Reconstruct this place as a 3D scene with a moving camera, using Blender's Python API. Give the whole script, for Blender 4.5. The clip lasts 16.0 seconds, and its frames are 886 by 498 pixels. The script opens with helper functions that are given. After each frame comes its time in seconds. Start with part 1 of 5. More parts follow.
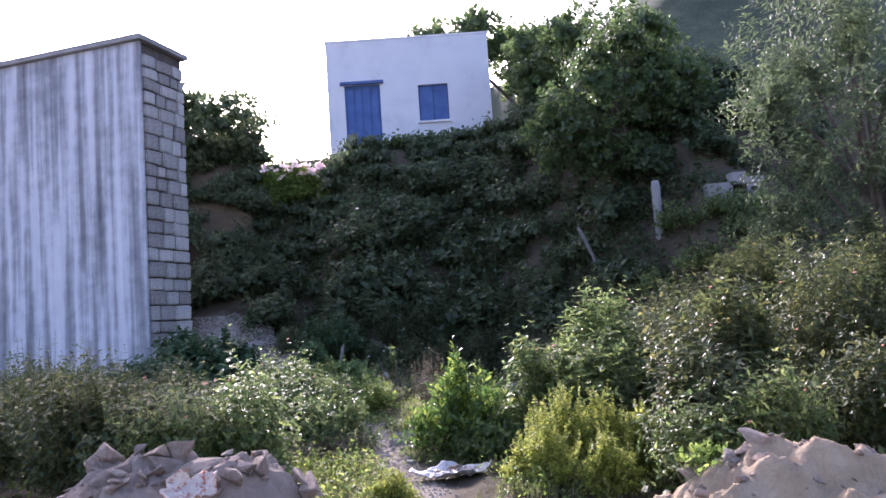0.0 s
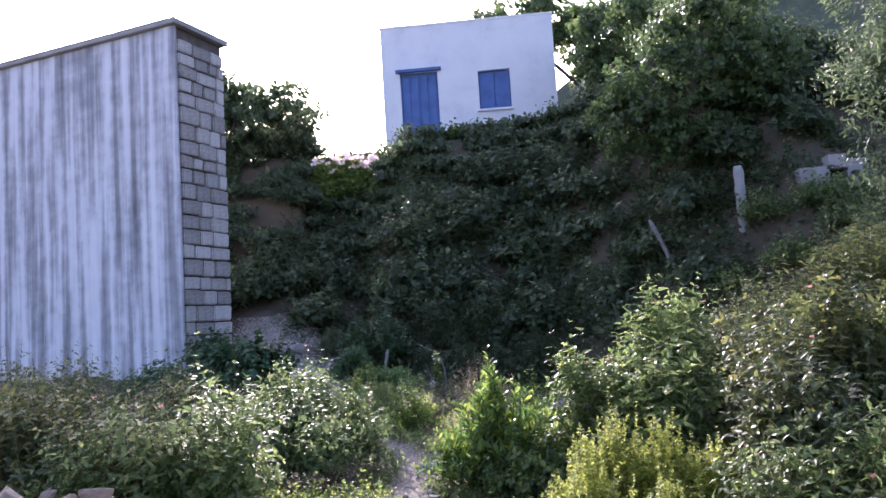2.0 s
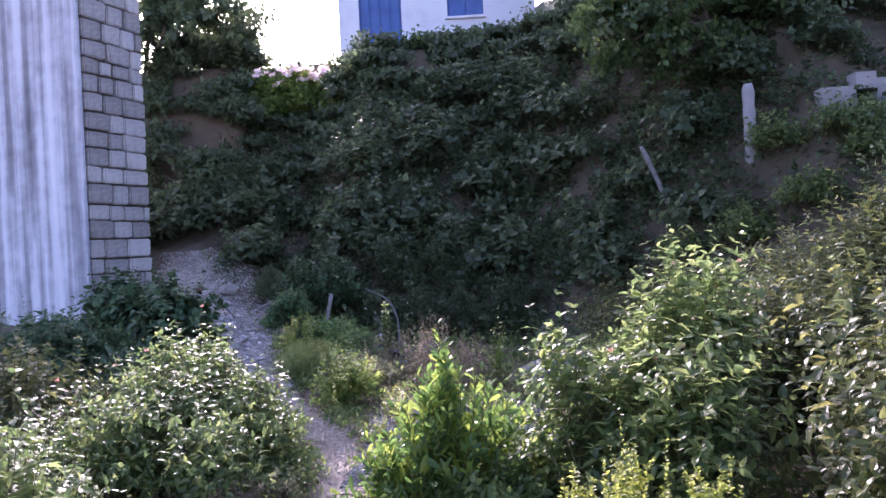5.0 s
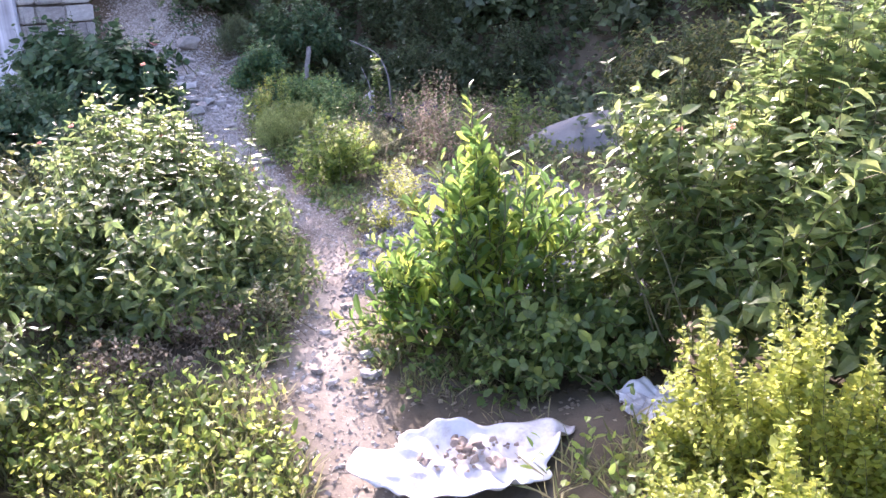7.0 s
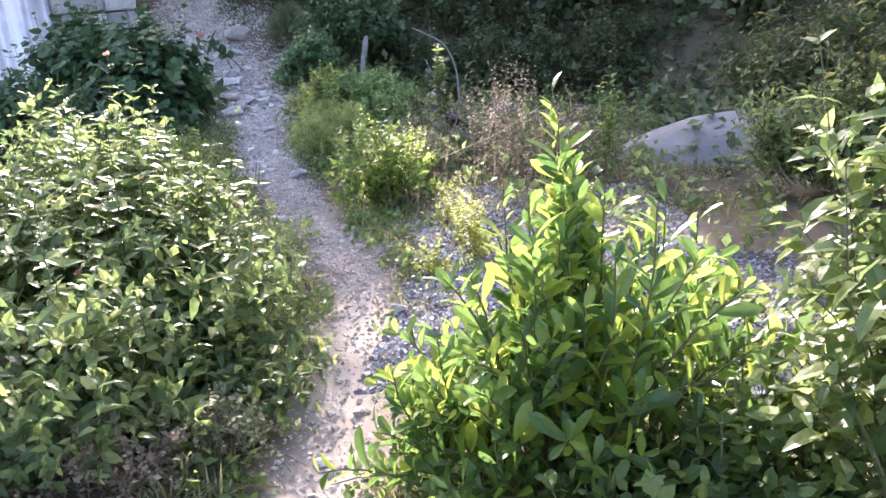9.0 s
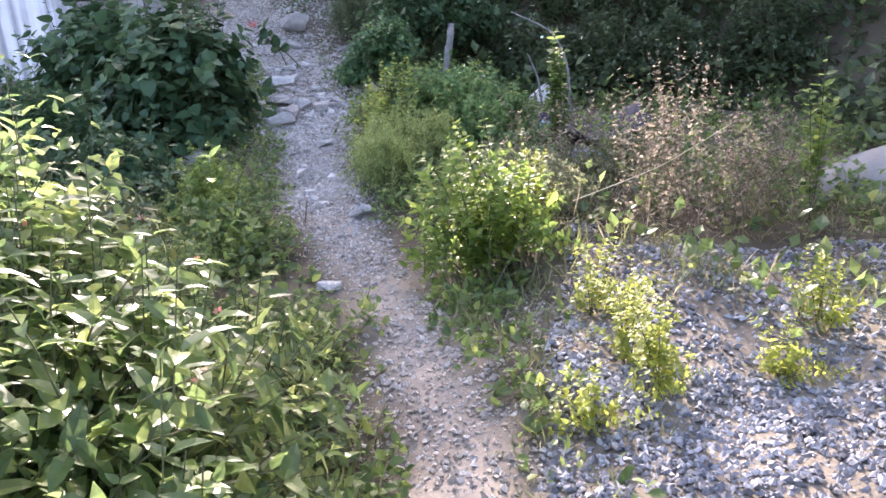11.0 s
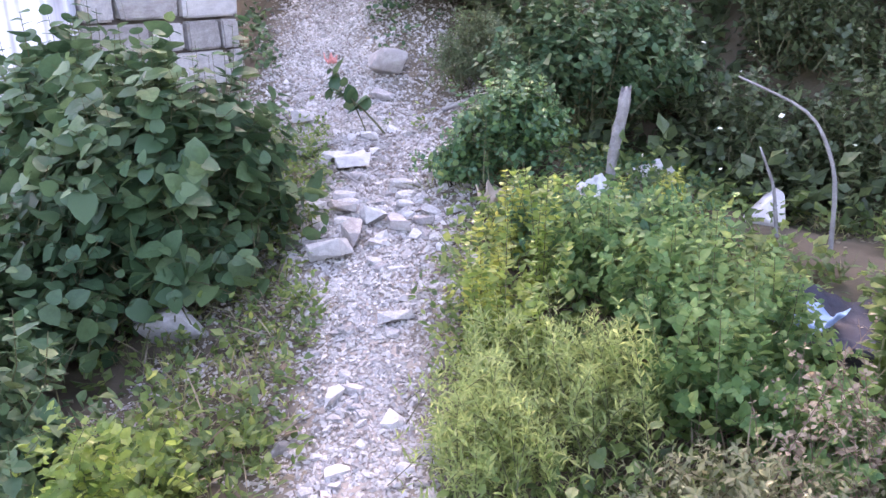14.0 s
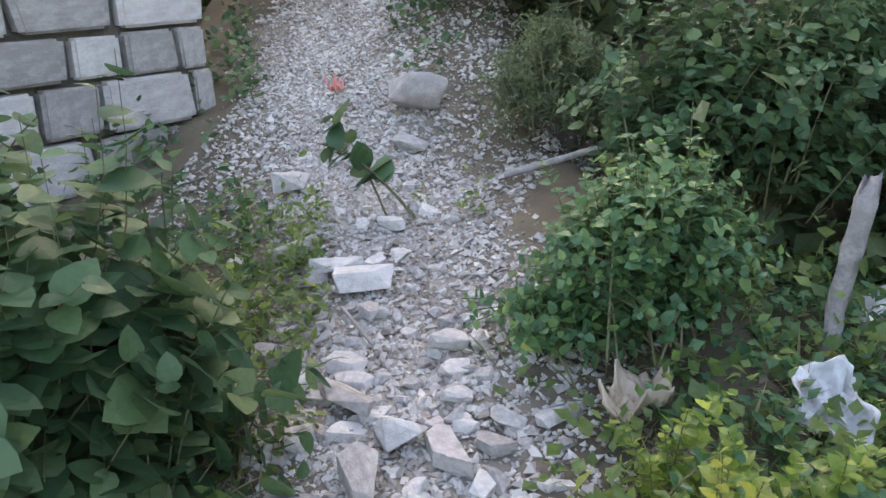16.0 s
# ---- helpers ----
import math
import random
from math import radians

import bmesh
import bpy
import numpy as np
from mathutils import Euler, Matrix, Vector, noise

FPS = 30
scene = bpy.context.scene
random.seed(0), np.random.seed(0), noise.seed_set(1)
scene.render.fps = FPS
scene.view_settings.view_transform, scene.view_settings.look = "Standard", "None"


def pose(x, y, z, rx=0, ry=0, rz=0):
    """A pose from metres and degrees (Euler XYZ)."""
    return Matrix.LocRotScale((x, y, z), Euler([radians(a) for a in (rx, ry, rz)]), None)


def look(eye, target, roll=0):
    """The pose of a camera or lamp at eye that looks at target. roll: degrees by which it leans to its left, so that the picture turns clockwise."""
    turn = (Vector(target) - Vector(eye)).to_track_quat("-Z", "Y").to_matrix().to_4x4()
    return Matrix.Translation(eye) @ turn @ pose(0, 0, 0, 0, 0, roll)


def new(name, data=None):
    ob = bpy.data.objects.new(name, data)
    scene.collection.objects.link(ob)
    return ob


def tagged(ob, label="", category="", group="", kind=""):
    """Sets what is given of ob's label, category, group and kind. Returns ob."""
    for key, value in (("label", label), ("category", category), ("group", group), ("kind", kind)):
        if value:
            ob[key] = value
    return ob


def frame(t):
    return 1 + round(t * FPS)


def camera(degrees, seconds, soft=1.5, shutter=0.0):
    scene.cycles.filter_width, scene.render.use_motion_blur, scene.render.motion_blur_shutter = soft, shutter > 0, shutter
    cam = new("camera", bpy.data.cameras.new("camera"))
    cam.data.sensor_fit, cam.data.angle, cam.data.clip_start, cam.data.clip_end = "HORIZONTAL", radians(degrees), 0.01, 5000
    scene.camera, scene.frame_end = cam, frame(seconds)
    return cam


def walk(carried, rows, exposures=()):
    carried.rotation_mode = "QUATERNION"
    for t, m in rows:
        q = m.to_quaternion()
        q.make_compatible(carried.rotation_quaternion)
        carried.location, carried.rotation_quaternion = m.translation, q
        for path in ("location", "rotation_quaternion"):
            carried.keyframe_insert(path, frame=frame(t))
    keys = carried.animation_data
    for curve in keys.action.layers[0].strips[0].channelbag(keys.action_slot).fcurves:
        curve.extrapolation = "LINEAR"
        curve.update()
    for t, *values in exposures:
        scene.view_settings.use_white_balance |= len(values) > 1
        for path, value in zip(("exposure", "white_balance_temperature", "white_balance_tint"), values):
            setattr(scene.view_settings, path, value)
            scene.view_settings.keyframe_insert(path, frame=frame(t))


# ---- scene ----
cam = camera(58.0, 16.0)
PATH = [
    (0, (-0.006, -0.175, 1.495), (0.004, 1.817, 1.681), -3.9),
    (0.5, (0.038, 0.28, 1.515), (0.041, 2.271, 1.701), -3.7),
    (1, (0.12, 0.693, 1.542), (0.018, 2.681, 1.732), -3.5),
    (1.5, (0.252, 1.0, 1.523), (0.078, 2.982, 1.72), -3.5),
    (2, (0.417, 1.331, 1.539), (0.236, 3.313, 1.735), -3.6),
    (2.5, (0.506, 1.709, 1.558), (0.414, 3.698, 1.74), -3.3),
    (3, (0.543, 2.064, 1.559), (0.468, 4.056, 1.731), -3.4),
    (5.3, (0.395, 3.819, 1.834), (0.276, 5.813, 1.747), -2.9),
    (5.5, (0.312, 3.964, 1.821), (0.204, 5.953, 1.643), -2.9),
    (6, (0.256, 4.315, 1.788), (0.152, 6.272, 1.389), -3.2),
    (6.5, (0.204, 4.705, 1.781), (0.108, 6.613, 1.19), -3.3),
    (7, (0.091, 5.082, 1.748), (0.0, 6.987, 1.147), -3.4),
    (7.5, (0.104, 5.503, 1.706), (0.02, 7.406, 1.097), -3.7),
    (8, (0.11, 5.843, 1.697), (0.006, 7.745, 1.09), -3.6),
    (8.2, (0.114, 6.006, 1.688), (-0.04, 7.906, 1.082), -3.7),
    (10.3, (-0.244, 7.855, 1.437), (-0.637, 9.723, 0.84), -4.3),
    (10.5, (-0.331, 8.062, 1.461), (-0.759, 9.922, 0.863), -4.4),
    (11, (-0.488, 8.604, 1.435), (-0.944, 10.458, 0.839), -4.6),
    (11.5, (-0.653, 9.148, 1.431), (-1.211, 10.978, 0.846), -4.6),
    (12, (-0.754, 9.722, 1.442), (-1.429, 11.516, 0.873), -4.8),
    (12.5, (-0.764, 10.207, 1.5), (-1.503, 11.979, 0.94), -4.6),
    (13, (-0.922, 10.616, 1.49), (-1.659, 12.387, 0.924), -3.8),
    (13.5, (-1.107, 11.058, 1.567), (-1.837, 12.828, 0.99), -3.5),
    (14, (-1.345, 11.503, 1.679), (-2.075, 13.274, 1.103), -3.1),
    (14.5, (-1.652, 11.816, 1.802), (-2.365, 13.596, 1.234), -2.7),
    (15, (-1.89, 12.356, 1.825), (-2.618, 14.121, 1.23), -2.9),
    (15.5, (-2.108, 12.839, 1.78), (-2.842, 14.605, 1.197), -2.8),
    (16, (-2.298, 13.416, 1.802), (-3.071, 15.155, 1.188), -3.5),
]
walk(cam, [(t, look(eye, target, roll)) for t, eye, target, roll in PATH],
     [(0.0, 1.5, 5800, 32), (3.0, 1.65, 5800, 32), (5.3, 2.0, 5750, 42), (6.2, 2.5, 6150, 40), (8.0, 2.7, 6250, 30), (10.5, 2.65, 6500, 24), (12.0, 2.9, 6450, 32), (13.5, 3.4, 6750, 36), (14.5, 3.65, 7300, 36), (15.4, 3.55, 7500, 32), (16.0, 3.0, 7600, 18)])

# ---- world, sun, exposure ----
SUN_ELEV, SUN_AZ = 31.0, -18.0     # degrees; azimuth from +y towards +x
world = bpy.data.worlds.new("world")
scene.world = world
world.use_nodes = True
wn = world.node_tree.nodes
sky = wn.new("ShaderNodeTexSky")
sky.sky_type, sky.sun_disc = "NISHITA", False
sky.sun_elevation, sky.sun_rotation = radians(SUN_ELEV), radians(SUN_AZ)
sky.air_density, sky.dust_density, sky.ozone_density = 1.0, 4.2, 0.7
wn["Background"].inputs["Strength"].default_value = 0.15
world.node_tree.links.new(sky.outputs[0], wn["Background"].inputs["Color"])
sun = new("sun", bpy.data.lights.new("sun", "SUN"))
sun.data.energy, sun.data.angle, sun.data.color = 2.5, radians(0.6), (1.0, 0.93, 0.82)
e, a = radians(SUN_ELEV), radians(SUN_AZ)
sun_dir = Vector((math.sin(a) * math.cos(e), math.cos(a) * math.cos(e), math.sin(e)))
sun.matrix_world = look(sun_dir * 60, (0, 0, 0))

# ---- materials ----
def node_mat(name):
    m = bpy.data.materials.new(name)
    m.use_nodes = True
    t = m.node_tree
    return m, t, t.nodes, t.links, t.nodes["Principled BSDF"]


def ramp(nodes, stops):
    r = nodes.new("ShaderNodeValToRGB")
    els = r.color_ramp.elements
    while len(els) < len(stops):
        els.new(0.5)
    for el, (p, c) in zip(els, stops):
        el.position, el.color = p, (*c, 1)
    return r


def noise_node(nodes, links, scale, detail=6, rough=0.6):
    tc = nodes.new("ShaderNodeTexCoord")
    n = nodes.new("ShaderNodeTexNoise")
    n.inputs["Scale"].default_value, n.inputs["Detail"].default_value, n.inputs["Roughness"].default_value = scale, detail, rough
    links.new(tc.outputs["Object"], n.inputs["Vector"])
    return n


def rough_mat(name, stops, scale=3.0, fine=40.0, bump=0.3, rough=0.9, spec=0.3, by_object=False, by_island=False, spread=0.5):
    """Mineral or painted surface: coarse stains, fine grain and relief."""
    m, t, nodes, links, p = node_mat(name)
    n1, n2 = noise_node(nodes, links, scale), noise_node(nodes, links, fine)
    mix = nodes.new("ShaderNodeMath")
    mix.operation = "MULTIPLY_ADD"
    links.new(n2.outputs["Fac"], mix.inputs[0])
    mix.inputs[1].default_value = 0.45
    add = nodes.new("ShaderNodeMath")
    add.operation = "MULTIPLY_ADD"
    links.new(n1.outputs["Fac"], add.inputs[0])
    add.inputs[1].default_value, add.inputs[2].default_value = 1.0, -0.22
    links.new(add.outputs[0], mix.inputs[2])
    out = mix.outputs[0]
    if by_object or by_island:
        src = nodes.new("ShaderNodeObjectInfo").outputs["Random"] if by_object else nodes.new("ShaderNodeNewGeometry").outputs["Random Per Island"]
        sh = nodes.new("ShaderNodeMath")
        sh.operation = "MULTIPLY_ADD"
        links.new(src, sh.inputs[0])
        sh.inputs[1].default_value = spread
        sub = nodes.new("ShaderNodeMath")
        sub.operation = "SUBTRACT"
        links.new(out, sub.inputs[0])
        sub.inputs[1].default_value = spread / 2
        links.new(sub.outputs[0], sh.inputs[2])
        out = sh.outputs[0]
    r = ramp(nodes, stops)
    links.new(out, r.inputs["Fac"])
    links.new(r.outputs["Color"], p.inputs["Base Color"])
    p.inputs["Roughness"].default_value = rough
    p.inputs["Specular IOR Level"].default_value = spec
    b = nodes.new("ShaderNodeBump")
    b.inputs["Strength"].default_value, b.inputs["Distance"].default_value = bump, 0.02
    links.new(mix.outputs[0], b.inputs["Height"])
    links.new(b.outputs["Normal"], p.inputs["Normal"])
    return m


def leaf_mat(name, dark, mid, light, rough=0.42, trans=0.45, spec=0.5, piece=False):
    """Leaf: tinted from leaf to leaf, glossy above, light shining through."""
    m, t, nodes, links, p = node_mat(name)
    tint = nodes.new("ShaderNodeObjectInfo").outputs["Random"] if piece else nodes.new("ShaderNodeNewGeometry").outputs["Random Per Island"]
    r = ramp(nodes, [(0.0, dark), (0.55, mid), (1.0, light)])
    links.new(tint, r.inputs["Fac"])
    n = noise_node(nodes, links, 60.0, 3)
    v = nodes.new("ShaderNodeHueSaturation")
    val = nodes.new("ShaderNodeMapRange")
    val.inputs["To Min"].default_value, val.inputs["To Max"].default_value = 0.7, 1.3
    links.new(n.outputs["Fac"], val.inputs["Value"])
    links.new(val.outputs[0], v.inputs["Value"])
    links.new(r.outputs["Color"], v.inputs["Color"])
    links.new(v.outputs["Color"], p.inputs["Base Color"])
    p.inputs["Roughness"].default_value, p.inputs["Specular IOR Level"].default_value = rough, spec
    tr = nodes.new("ShaderNodeBsdfTranslucent")
    hs = nodes.new("ShaderNodeHueSaturation")
    hs.inputs["Hue"].default_value, hs.inputs["Saturation"].default_value, hs.inputs["Value"].default_value = 0.485, 0.92, 2.7
    links.new(v.outputs["Color"], hs.inputs["Color"])
    links.new(hs.outputs["Color"], tr.inputs["Color"])
    mx = nodes.new("ShaderNodeMixShader")
    mx.inputs["Fac"].default_value = trans
    links.new(p.outputs[0], mx.inputs[1])
    links.new(tr.outputs[0], mx.inputs[2])
    links.new(mx.outputs[0], nodes["Material Output"].inputs["Surface"])
    return m


M_LANTANA = leaf_mat("lantana_leaf", (0.05, 0.09, 0.03), (0.1, 0.155, 0.045), (0.19, 0.23, 0.07), 0.37, 0.48, 0.5)
# darker olive copy of the lantana leaf, with shade put into its colour
M_OLIVESHADE = leaf_mat("olive_shade_leaf", (0.035, 0.055, 0.02), (0.07, 0.1, 0.03), (0.16, 0.165, 0.045), 0.4, 0.36, 0.45)
M_GLOSSY = leaf_mat("glossy_leaf", (0.035, 0.085, 0.02), (0.075, 0.15, 0.025), (0.2, 0.26, 0.035), 0.3, 0.5)
M_LIME = leaf_mat("lime_leaf", (0.12, 0.16, 0.03), (0.19, 0.235, 0.04), (0.28, 0.3, 0.055), 0.5, 0.5)
M_VINE = leaf_mat("broad_leaf", (0.03, 0.075, 0.035), (0.05, 0.105, 0.045), (0.09, 0.15, 0.06), 0.55, 0.2, 0.35)
M_WEED = leaf_mat("weed_leaf", (0.045, 0.085, 0.025), (0.08, 0.14, 0.035), (0.15, 0.2, 0.05), 0.5)
M_DARKLEAF = leaf_mat("dark_leaf", (0.04, 0.065, 0.03), (0.065, 0.1, 0.045), (0.1, 0.14, 0.06), 0.45, 0.4)
M_TREELEAF = leaf_mat("tree_leaf", (0.035, 0.07, 0.025), (0.06, 0.105, 0.03), (0.1, 0.15, 0.045), 0.35, 0.4)
M_DRY = leaf_mat("dry_leaf", (0.12, 0.095, 0.065), (0.19, 0.16, 0.115), (0.3, 0.26, 0.19), 0.8, 0.3, 0.2)
M_GRASS = leaf_mat("grass_blade", (0.07, 0.09, 0.03), (0.12, 0.14, 0.05), (0.24, 0.21, 0.11), 0.6, 0.3)
M_WEED_SUN = leaf_mat("sunny_weed_leaf", (0.07, 0.13, 0.025), (0.12, 0.19, 0.035), (0.2, 0.26, 0.05), 0.45, 0.45)
M_FEATHER = leaf_mat("feathery_leaf", (0.11, 0.16, 0.055), (0.16, 0.22, 0.07), (0.24, 0.28, 0.1), 0.6, 0.45)
M_HERB = leaf_mat("herb_leaf", (0.05, 0.12, 0.04), (0.09, 0.17, 0.055), (0.15, 0.22, 0.07), 0.6, 0.35, 0.3)
M_GREYWEED = leaf_mat("grey_weed_leaf", (0.09, 0.11, 0.055), (0.13, 0.15, 0.075), (0.2, 0.19, 0.11), 0.65, 0.4)
M_VINE_FRESH = leaf_mat("fresh_leaf", (0.035, 0.1, 0.045), (0.06, 0.14, 0.06), (0.12, 0.2, 0.06), 0.5, 0.3)
M_GLOSSY_OB = leaf_mat("glossy_leaf_piece", (0.035, 0.085, 0.02), (0.075, 0.15, 0.025), (0.2, 0.26, 0.035), 0.3, 0.5, piece=True)
M_VINE_OB = leaf_mat("broad_leaf_piece", (0.03, 0.075, 0.035), (0.05, 0.105, 0.045), (0.09, 0.15, 0.06), 0.55, 0.2, 0.35, piece=True)
M_STEM = rough_mat("green_stem", [(0.2, (0.06, 0.07, 0.03)), (0.8, (0.13, 0.12, 0.06))], 20, 120, 0.2, 0.7)
M_TWIG = rough_mat("brown_twig", [(0.2, (0.09, 0.06, 0.04)), (0.8, (0.22, 0.16, 0.11))], 20, 120, 0.3, 0.85)
M_BARK = rough_mat("bark", [(0.2, (0.07, 0.055, 0.045)), (0.8, (0.2, 0.17, 0.14))], 6, 60, 0.8, 0.95)
M_STONE = rough_mat("limestone", [(0.1, (0.17, 0.14, 0.115)), (0.3, (0.3, 0.28, 0.255)), (0.55, (0.37, 0.35, 0.32)), (0.85, (0.49, 0.465, 0.43))], 3, 45, 0.5, 0.9, 0.25, by_island=True, spread=0.7)
M_STONE_OB = rough_mat("limestone_block", [(0.15, (0.27, 0.25, 0.235)), (0.5, (0.43, 0.41, 0.385)), (0.85, (0.6, 0.58, 0.55))], 5, 45, 0.6, 0.9, 0.25, by_object=True, spread=0.6)
M_CLOD = rough_mat("dry_clay", [(0.15, (0.2, 0.155, 0.125)), (0.5, (0.31, 0.25, 0.205)), (0.85, (0.43, 0.36, 0.3))], 6, 40, 0.7, 0.95, 0.2, by_island=True, spread=0.5)
M_CLOD_OB = rough_mat("clay_lump", [(0.15, (0.2, 0.155, 0.125)), (0.5, (0.31, 0.25, 0.205)), (0.85, (0.43, 0.36, 0.3))], 6, 40, 0.7, 0.95, 0.2, by_object=True, spread=0.5)
M_SAND = rough_mat("sandy_earth", [(0.15, (0.25, 0.18, 0.11)), (0.5, (0.39, 0.3, 0.2)), (0.85, (0.52, 0.42, 0.3))], 5, 50, 1.0, 0.95, 0.2)
M_SANDGREY = rough_mat("grey_sand", [(0.15, (0.17, 0.16, 0.15)), (0.5, (0.24, 0.23, 0.215)), (0.85, (0.31, 0.3, 0.285))], 2, 70, 0.4, 0.95, 0.2)
M_WEATHERED = rough_mat("weathered_wood", [(0.15, (0.13, 0.115, 0.1)), (0.5, (0.24, 0.225, 0.21)), (0.85, (0.38, 0.365, 0.35))], 12, 90, 0.6, 0.9, 0.2)
M_STRAW = rough_mat("straw", [(0.2, (0.4, 0.33, 0.2)), (0.8, (0.6, 0.52, 0.36))], 20, 90, 0.3, 0.8)
M_BLUEBAG = rough_mat("blue_plastic", [(0.15, (0.14, 0.22, 0.36)), (0.5, (0.28, 0.4, 0.55)), (0.85, (0.5, 0.6, 0.7))], 9, 60, 0.4, 0.4, 0.5)
M_TARP = rough_mat("dark_tarp", [(0.15, (0.015, 0.015, 0.022)), (0.5, (0.03, 0.03, 0.042)), (0.85, (0.06, 0.06, 0.08))], 9, 60, 0.4, 0.6, 0.4)
M_CARTON = rough_mat("carton", [(0.15, (0.25, 0.19, 0.13)), (0.5, (0.38, 0.31, 0.23)), (0.85, (0.5, 0.43, 0.35))], 8, 60, 0.3, 0.9)
M_CARTONRED = rough_mat("printed_carton", [(0.35, (0.45, 0.12, 0.07)), (0.45, (0.6, 0.5, 0.42)), (0.8, (0.72, 0.66, 0.6))], 16, 60, 0.3, 0.9)
M_REDPAPER = rough_mat("red_paper", [(0.2, (0.5, 0.16, 0.14)), (0.8, (0.7, 0.32, 0.28))], 8, 60, 0.3, 0.8)
M_PATHSTONE = rough_mat("path_stone", [(0.15, (0.3, 0.26, 0.22)), (0.5, (0.4, 0.36, 0.31)), (0.85, (0.52, 0.48, 0.43))], 5, 45, 0.4, 0.95, 0.2, by_island=True, spread=0.7)
M_GREYGRAVEL = rough_mat("crushed_stone", [(0.15, (0.13, 0.13, 0.135)), (0.5, (0.23, 0.23, 0.24)), (0.85, (0.42, 0.42, 0.43))], 5, 45, 0.4, 0.9, 0.3, by_island=True, spread=0.8)
M_WHITEWASH = rough_mat("whitewash", [(0.1, (0.5, 0.52, 0.55)), (0.45, (0.74, 0.76, 0.79)), (0.9, (0.84, 0.85, 0.86))], 1.2, 25, 0.25, 0.9)
M_BLUE = rough_mat("blue_paint", [(0.1, (0.05, 0.09, 0.22)), (0.5, (0.08, 0.15, 0.36)), (0.9, (0.12, 0.2, 0.45))], 3, 30, 0.2, 0.55)
M_CONCRETE = rough_mat("concrete", [(0.1, (0.2, 0.195, 0.19)), (0.5, (0.34, 0.33, 0.32)), (0.9, (0.48, 0.47, 0.46))], 2, 40, 0.4, 0.92)
M_PLASTIC = rough_mat("plastic_sheet", [(0.2, (0.2, 0.17, 0.14)), (0.42, (0.42, 0.41, 0.4)), (0.55, (0.54, 0.545, 0.55)), (0.85, (0.62, 0.625, 0.63))], 7, 60, 0.3, 0.45, 0.5)


def ground_mat():
    m, t, nodes, links, p = node_mat("earth")
    n1, n2, n3 = noise_node(nodes, links, 0.7), noise_node(nodes, links, 9.0), noise_node(nodes, links, 70.0)
    r1 = ramp(nodes, [(0.2, (0.17, 0.14, 0.11)), (0.5, (0.28, 0.245, 0.205)), (0.8, (0.39, 0.35, 0.305))])
    m1 = nodes.new("ShaderNodeMath")
    m1.operation = "MULTIPLY_ADD"
    links.new(n2.outputs["Fac"], m1.inputs[0])
    m1.inputs[1].default_value = 0.5
    m2 = nodes.new("ShaderNodeMath")
    m2.operation = "MULTIPLY_ADD"
    links.new(n3.outputs["Fac"], m2.inputs[0])
    m2.inputs[1].default_value, m2.inputs[2].default_value = 0.35, -0.42
    links.new(m2.outputs[0], m1.inputs[2])
    m3 = nodes.new("ShaderNodeMath")
    m3.operation = "ADD"
    links.new(m1.outputs[0], m3.inputs[0])
    links.new(n1.outputs["Fac"], m3.inputs[1])
    links.new(m3.outputs[0], r1.inputs["Fac"])
    # soil under the scrub, by the painted share of the path
    at = nodes.new("ShaderNodeAttribute")
    at.attribute_name = "trodden"
    soil = ramp(nodes, [(0.2, (0.06, 0.05, 0.035)), (0.8, (0.15, 0.125, 0.085))])
    links.new(m3.outputs[0], soil.inputs["Fac"])
    mx = nodes.new("ShaderNodeMix")
    mx.data_type = "RGBA"
    links.new(at.outputs["Fac"], mx.inputs["Factor"])
    links.new(soil.outputs["Color"], mx.inputs["A"])
    links.new(r1.outputs["Color"], mx.inputs["B"])
    links.new(mx.outputs["Result"], p.inputs["Base Color"])
    p.inputs["Roughness"].default_value = 0.95
    p.inputs["Specular IOR Level"].default_value = 0.2
    b = nodes.new("ShaderNodeBump")
    b.inputs["Strength"].default_value, b.inputs["Distance"].default_value = 0.7, 0.02
    links.new(m1.outputs[0], b.inputs["Height"])
    links.new(b.outputs["Normal"], p.inputs["Normal"])
    return m


M_EARTH = ground_mat()

# ---- mesh tools ----
rng = np.random.default_rng(7)


def mesh_of(name, verts, faces, mat, smooth=False):
    """A mesh from arrays of vertices and triangles (or quads)."""
    verts, faces = np.asarray(verts, np.float32), np.asarray(faces, np.int32)
    k = faces.shape[1]
    me = bpy.data.meshes.new(name)
    me.vertices.add(len(verts))
    me.vertices.foreach_set("co", verts.ravel())
    me.loops.add(faces.size)
    me.loops.foreach_set("vertex_index", faces.ravel())
    me.polygons.add(len(faces))
    me.polygons.foreach_set("loop_start", np.arange(0, faces.size, k, dtype=np.int32))
    me.polygons.foreach_set("loop_total", np.full(len(faces), k, np.int32))
    me.polygons.foreach_set("use_smooth", np.full(len(faces), smooth, bool))
    me.update(calc_edges=True)
    me.materials.append(mat)
    return me


def part(name, data, mat=None, parent=None, label="", m=None):
    """Links a bmesh or mesh as one object under a thing or under a part."""
    if isinstance(data, bmesh.types.BMesh):
        me = bpy.data.meshes.new(name)
        data.to_mesh(me)
        data.free()
        if mat:
            me.materials.append(mat)
        data = me
    ob = new(name, data)
    ob.parent = parent
    if m is not None:
        ob.matrix_basis = m
    return tagged(ob, label)


def thing(name, m, label, category, group="", kind=""):
    ob = new(name)
    ob.matrix_basis = m
    return tagged(ob, label, category, group, kind)


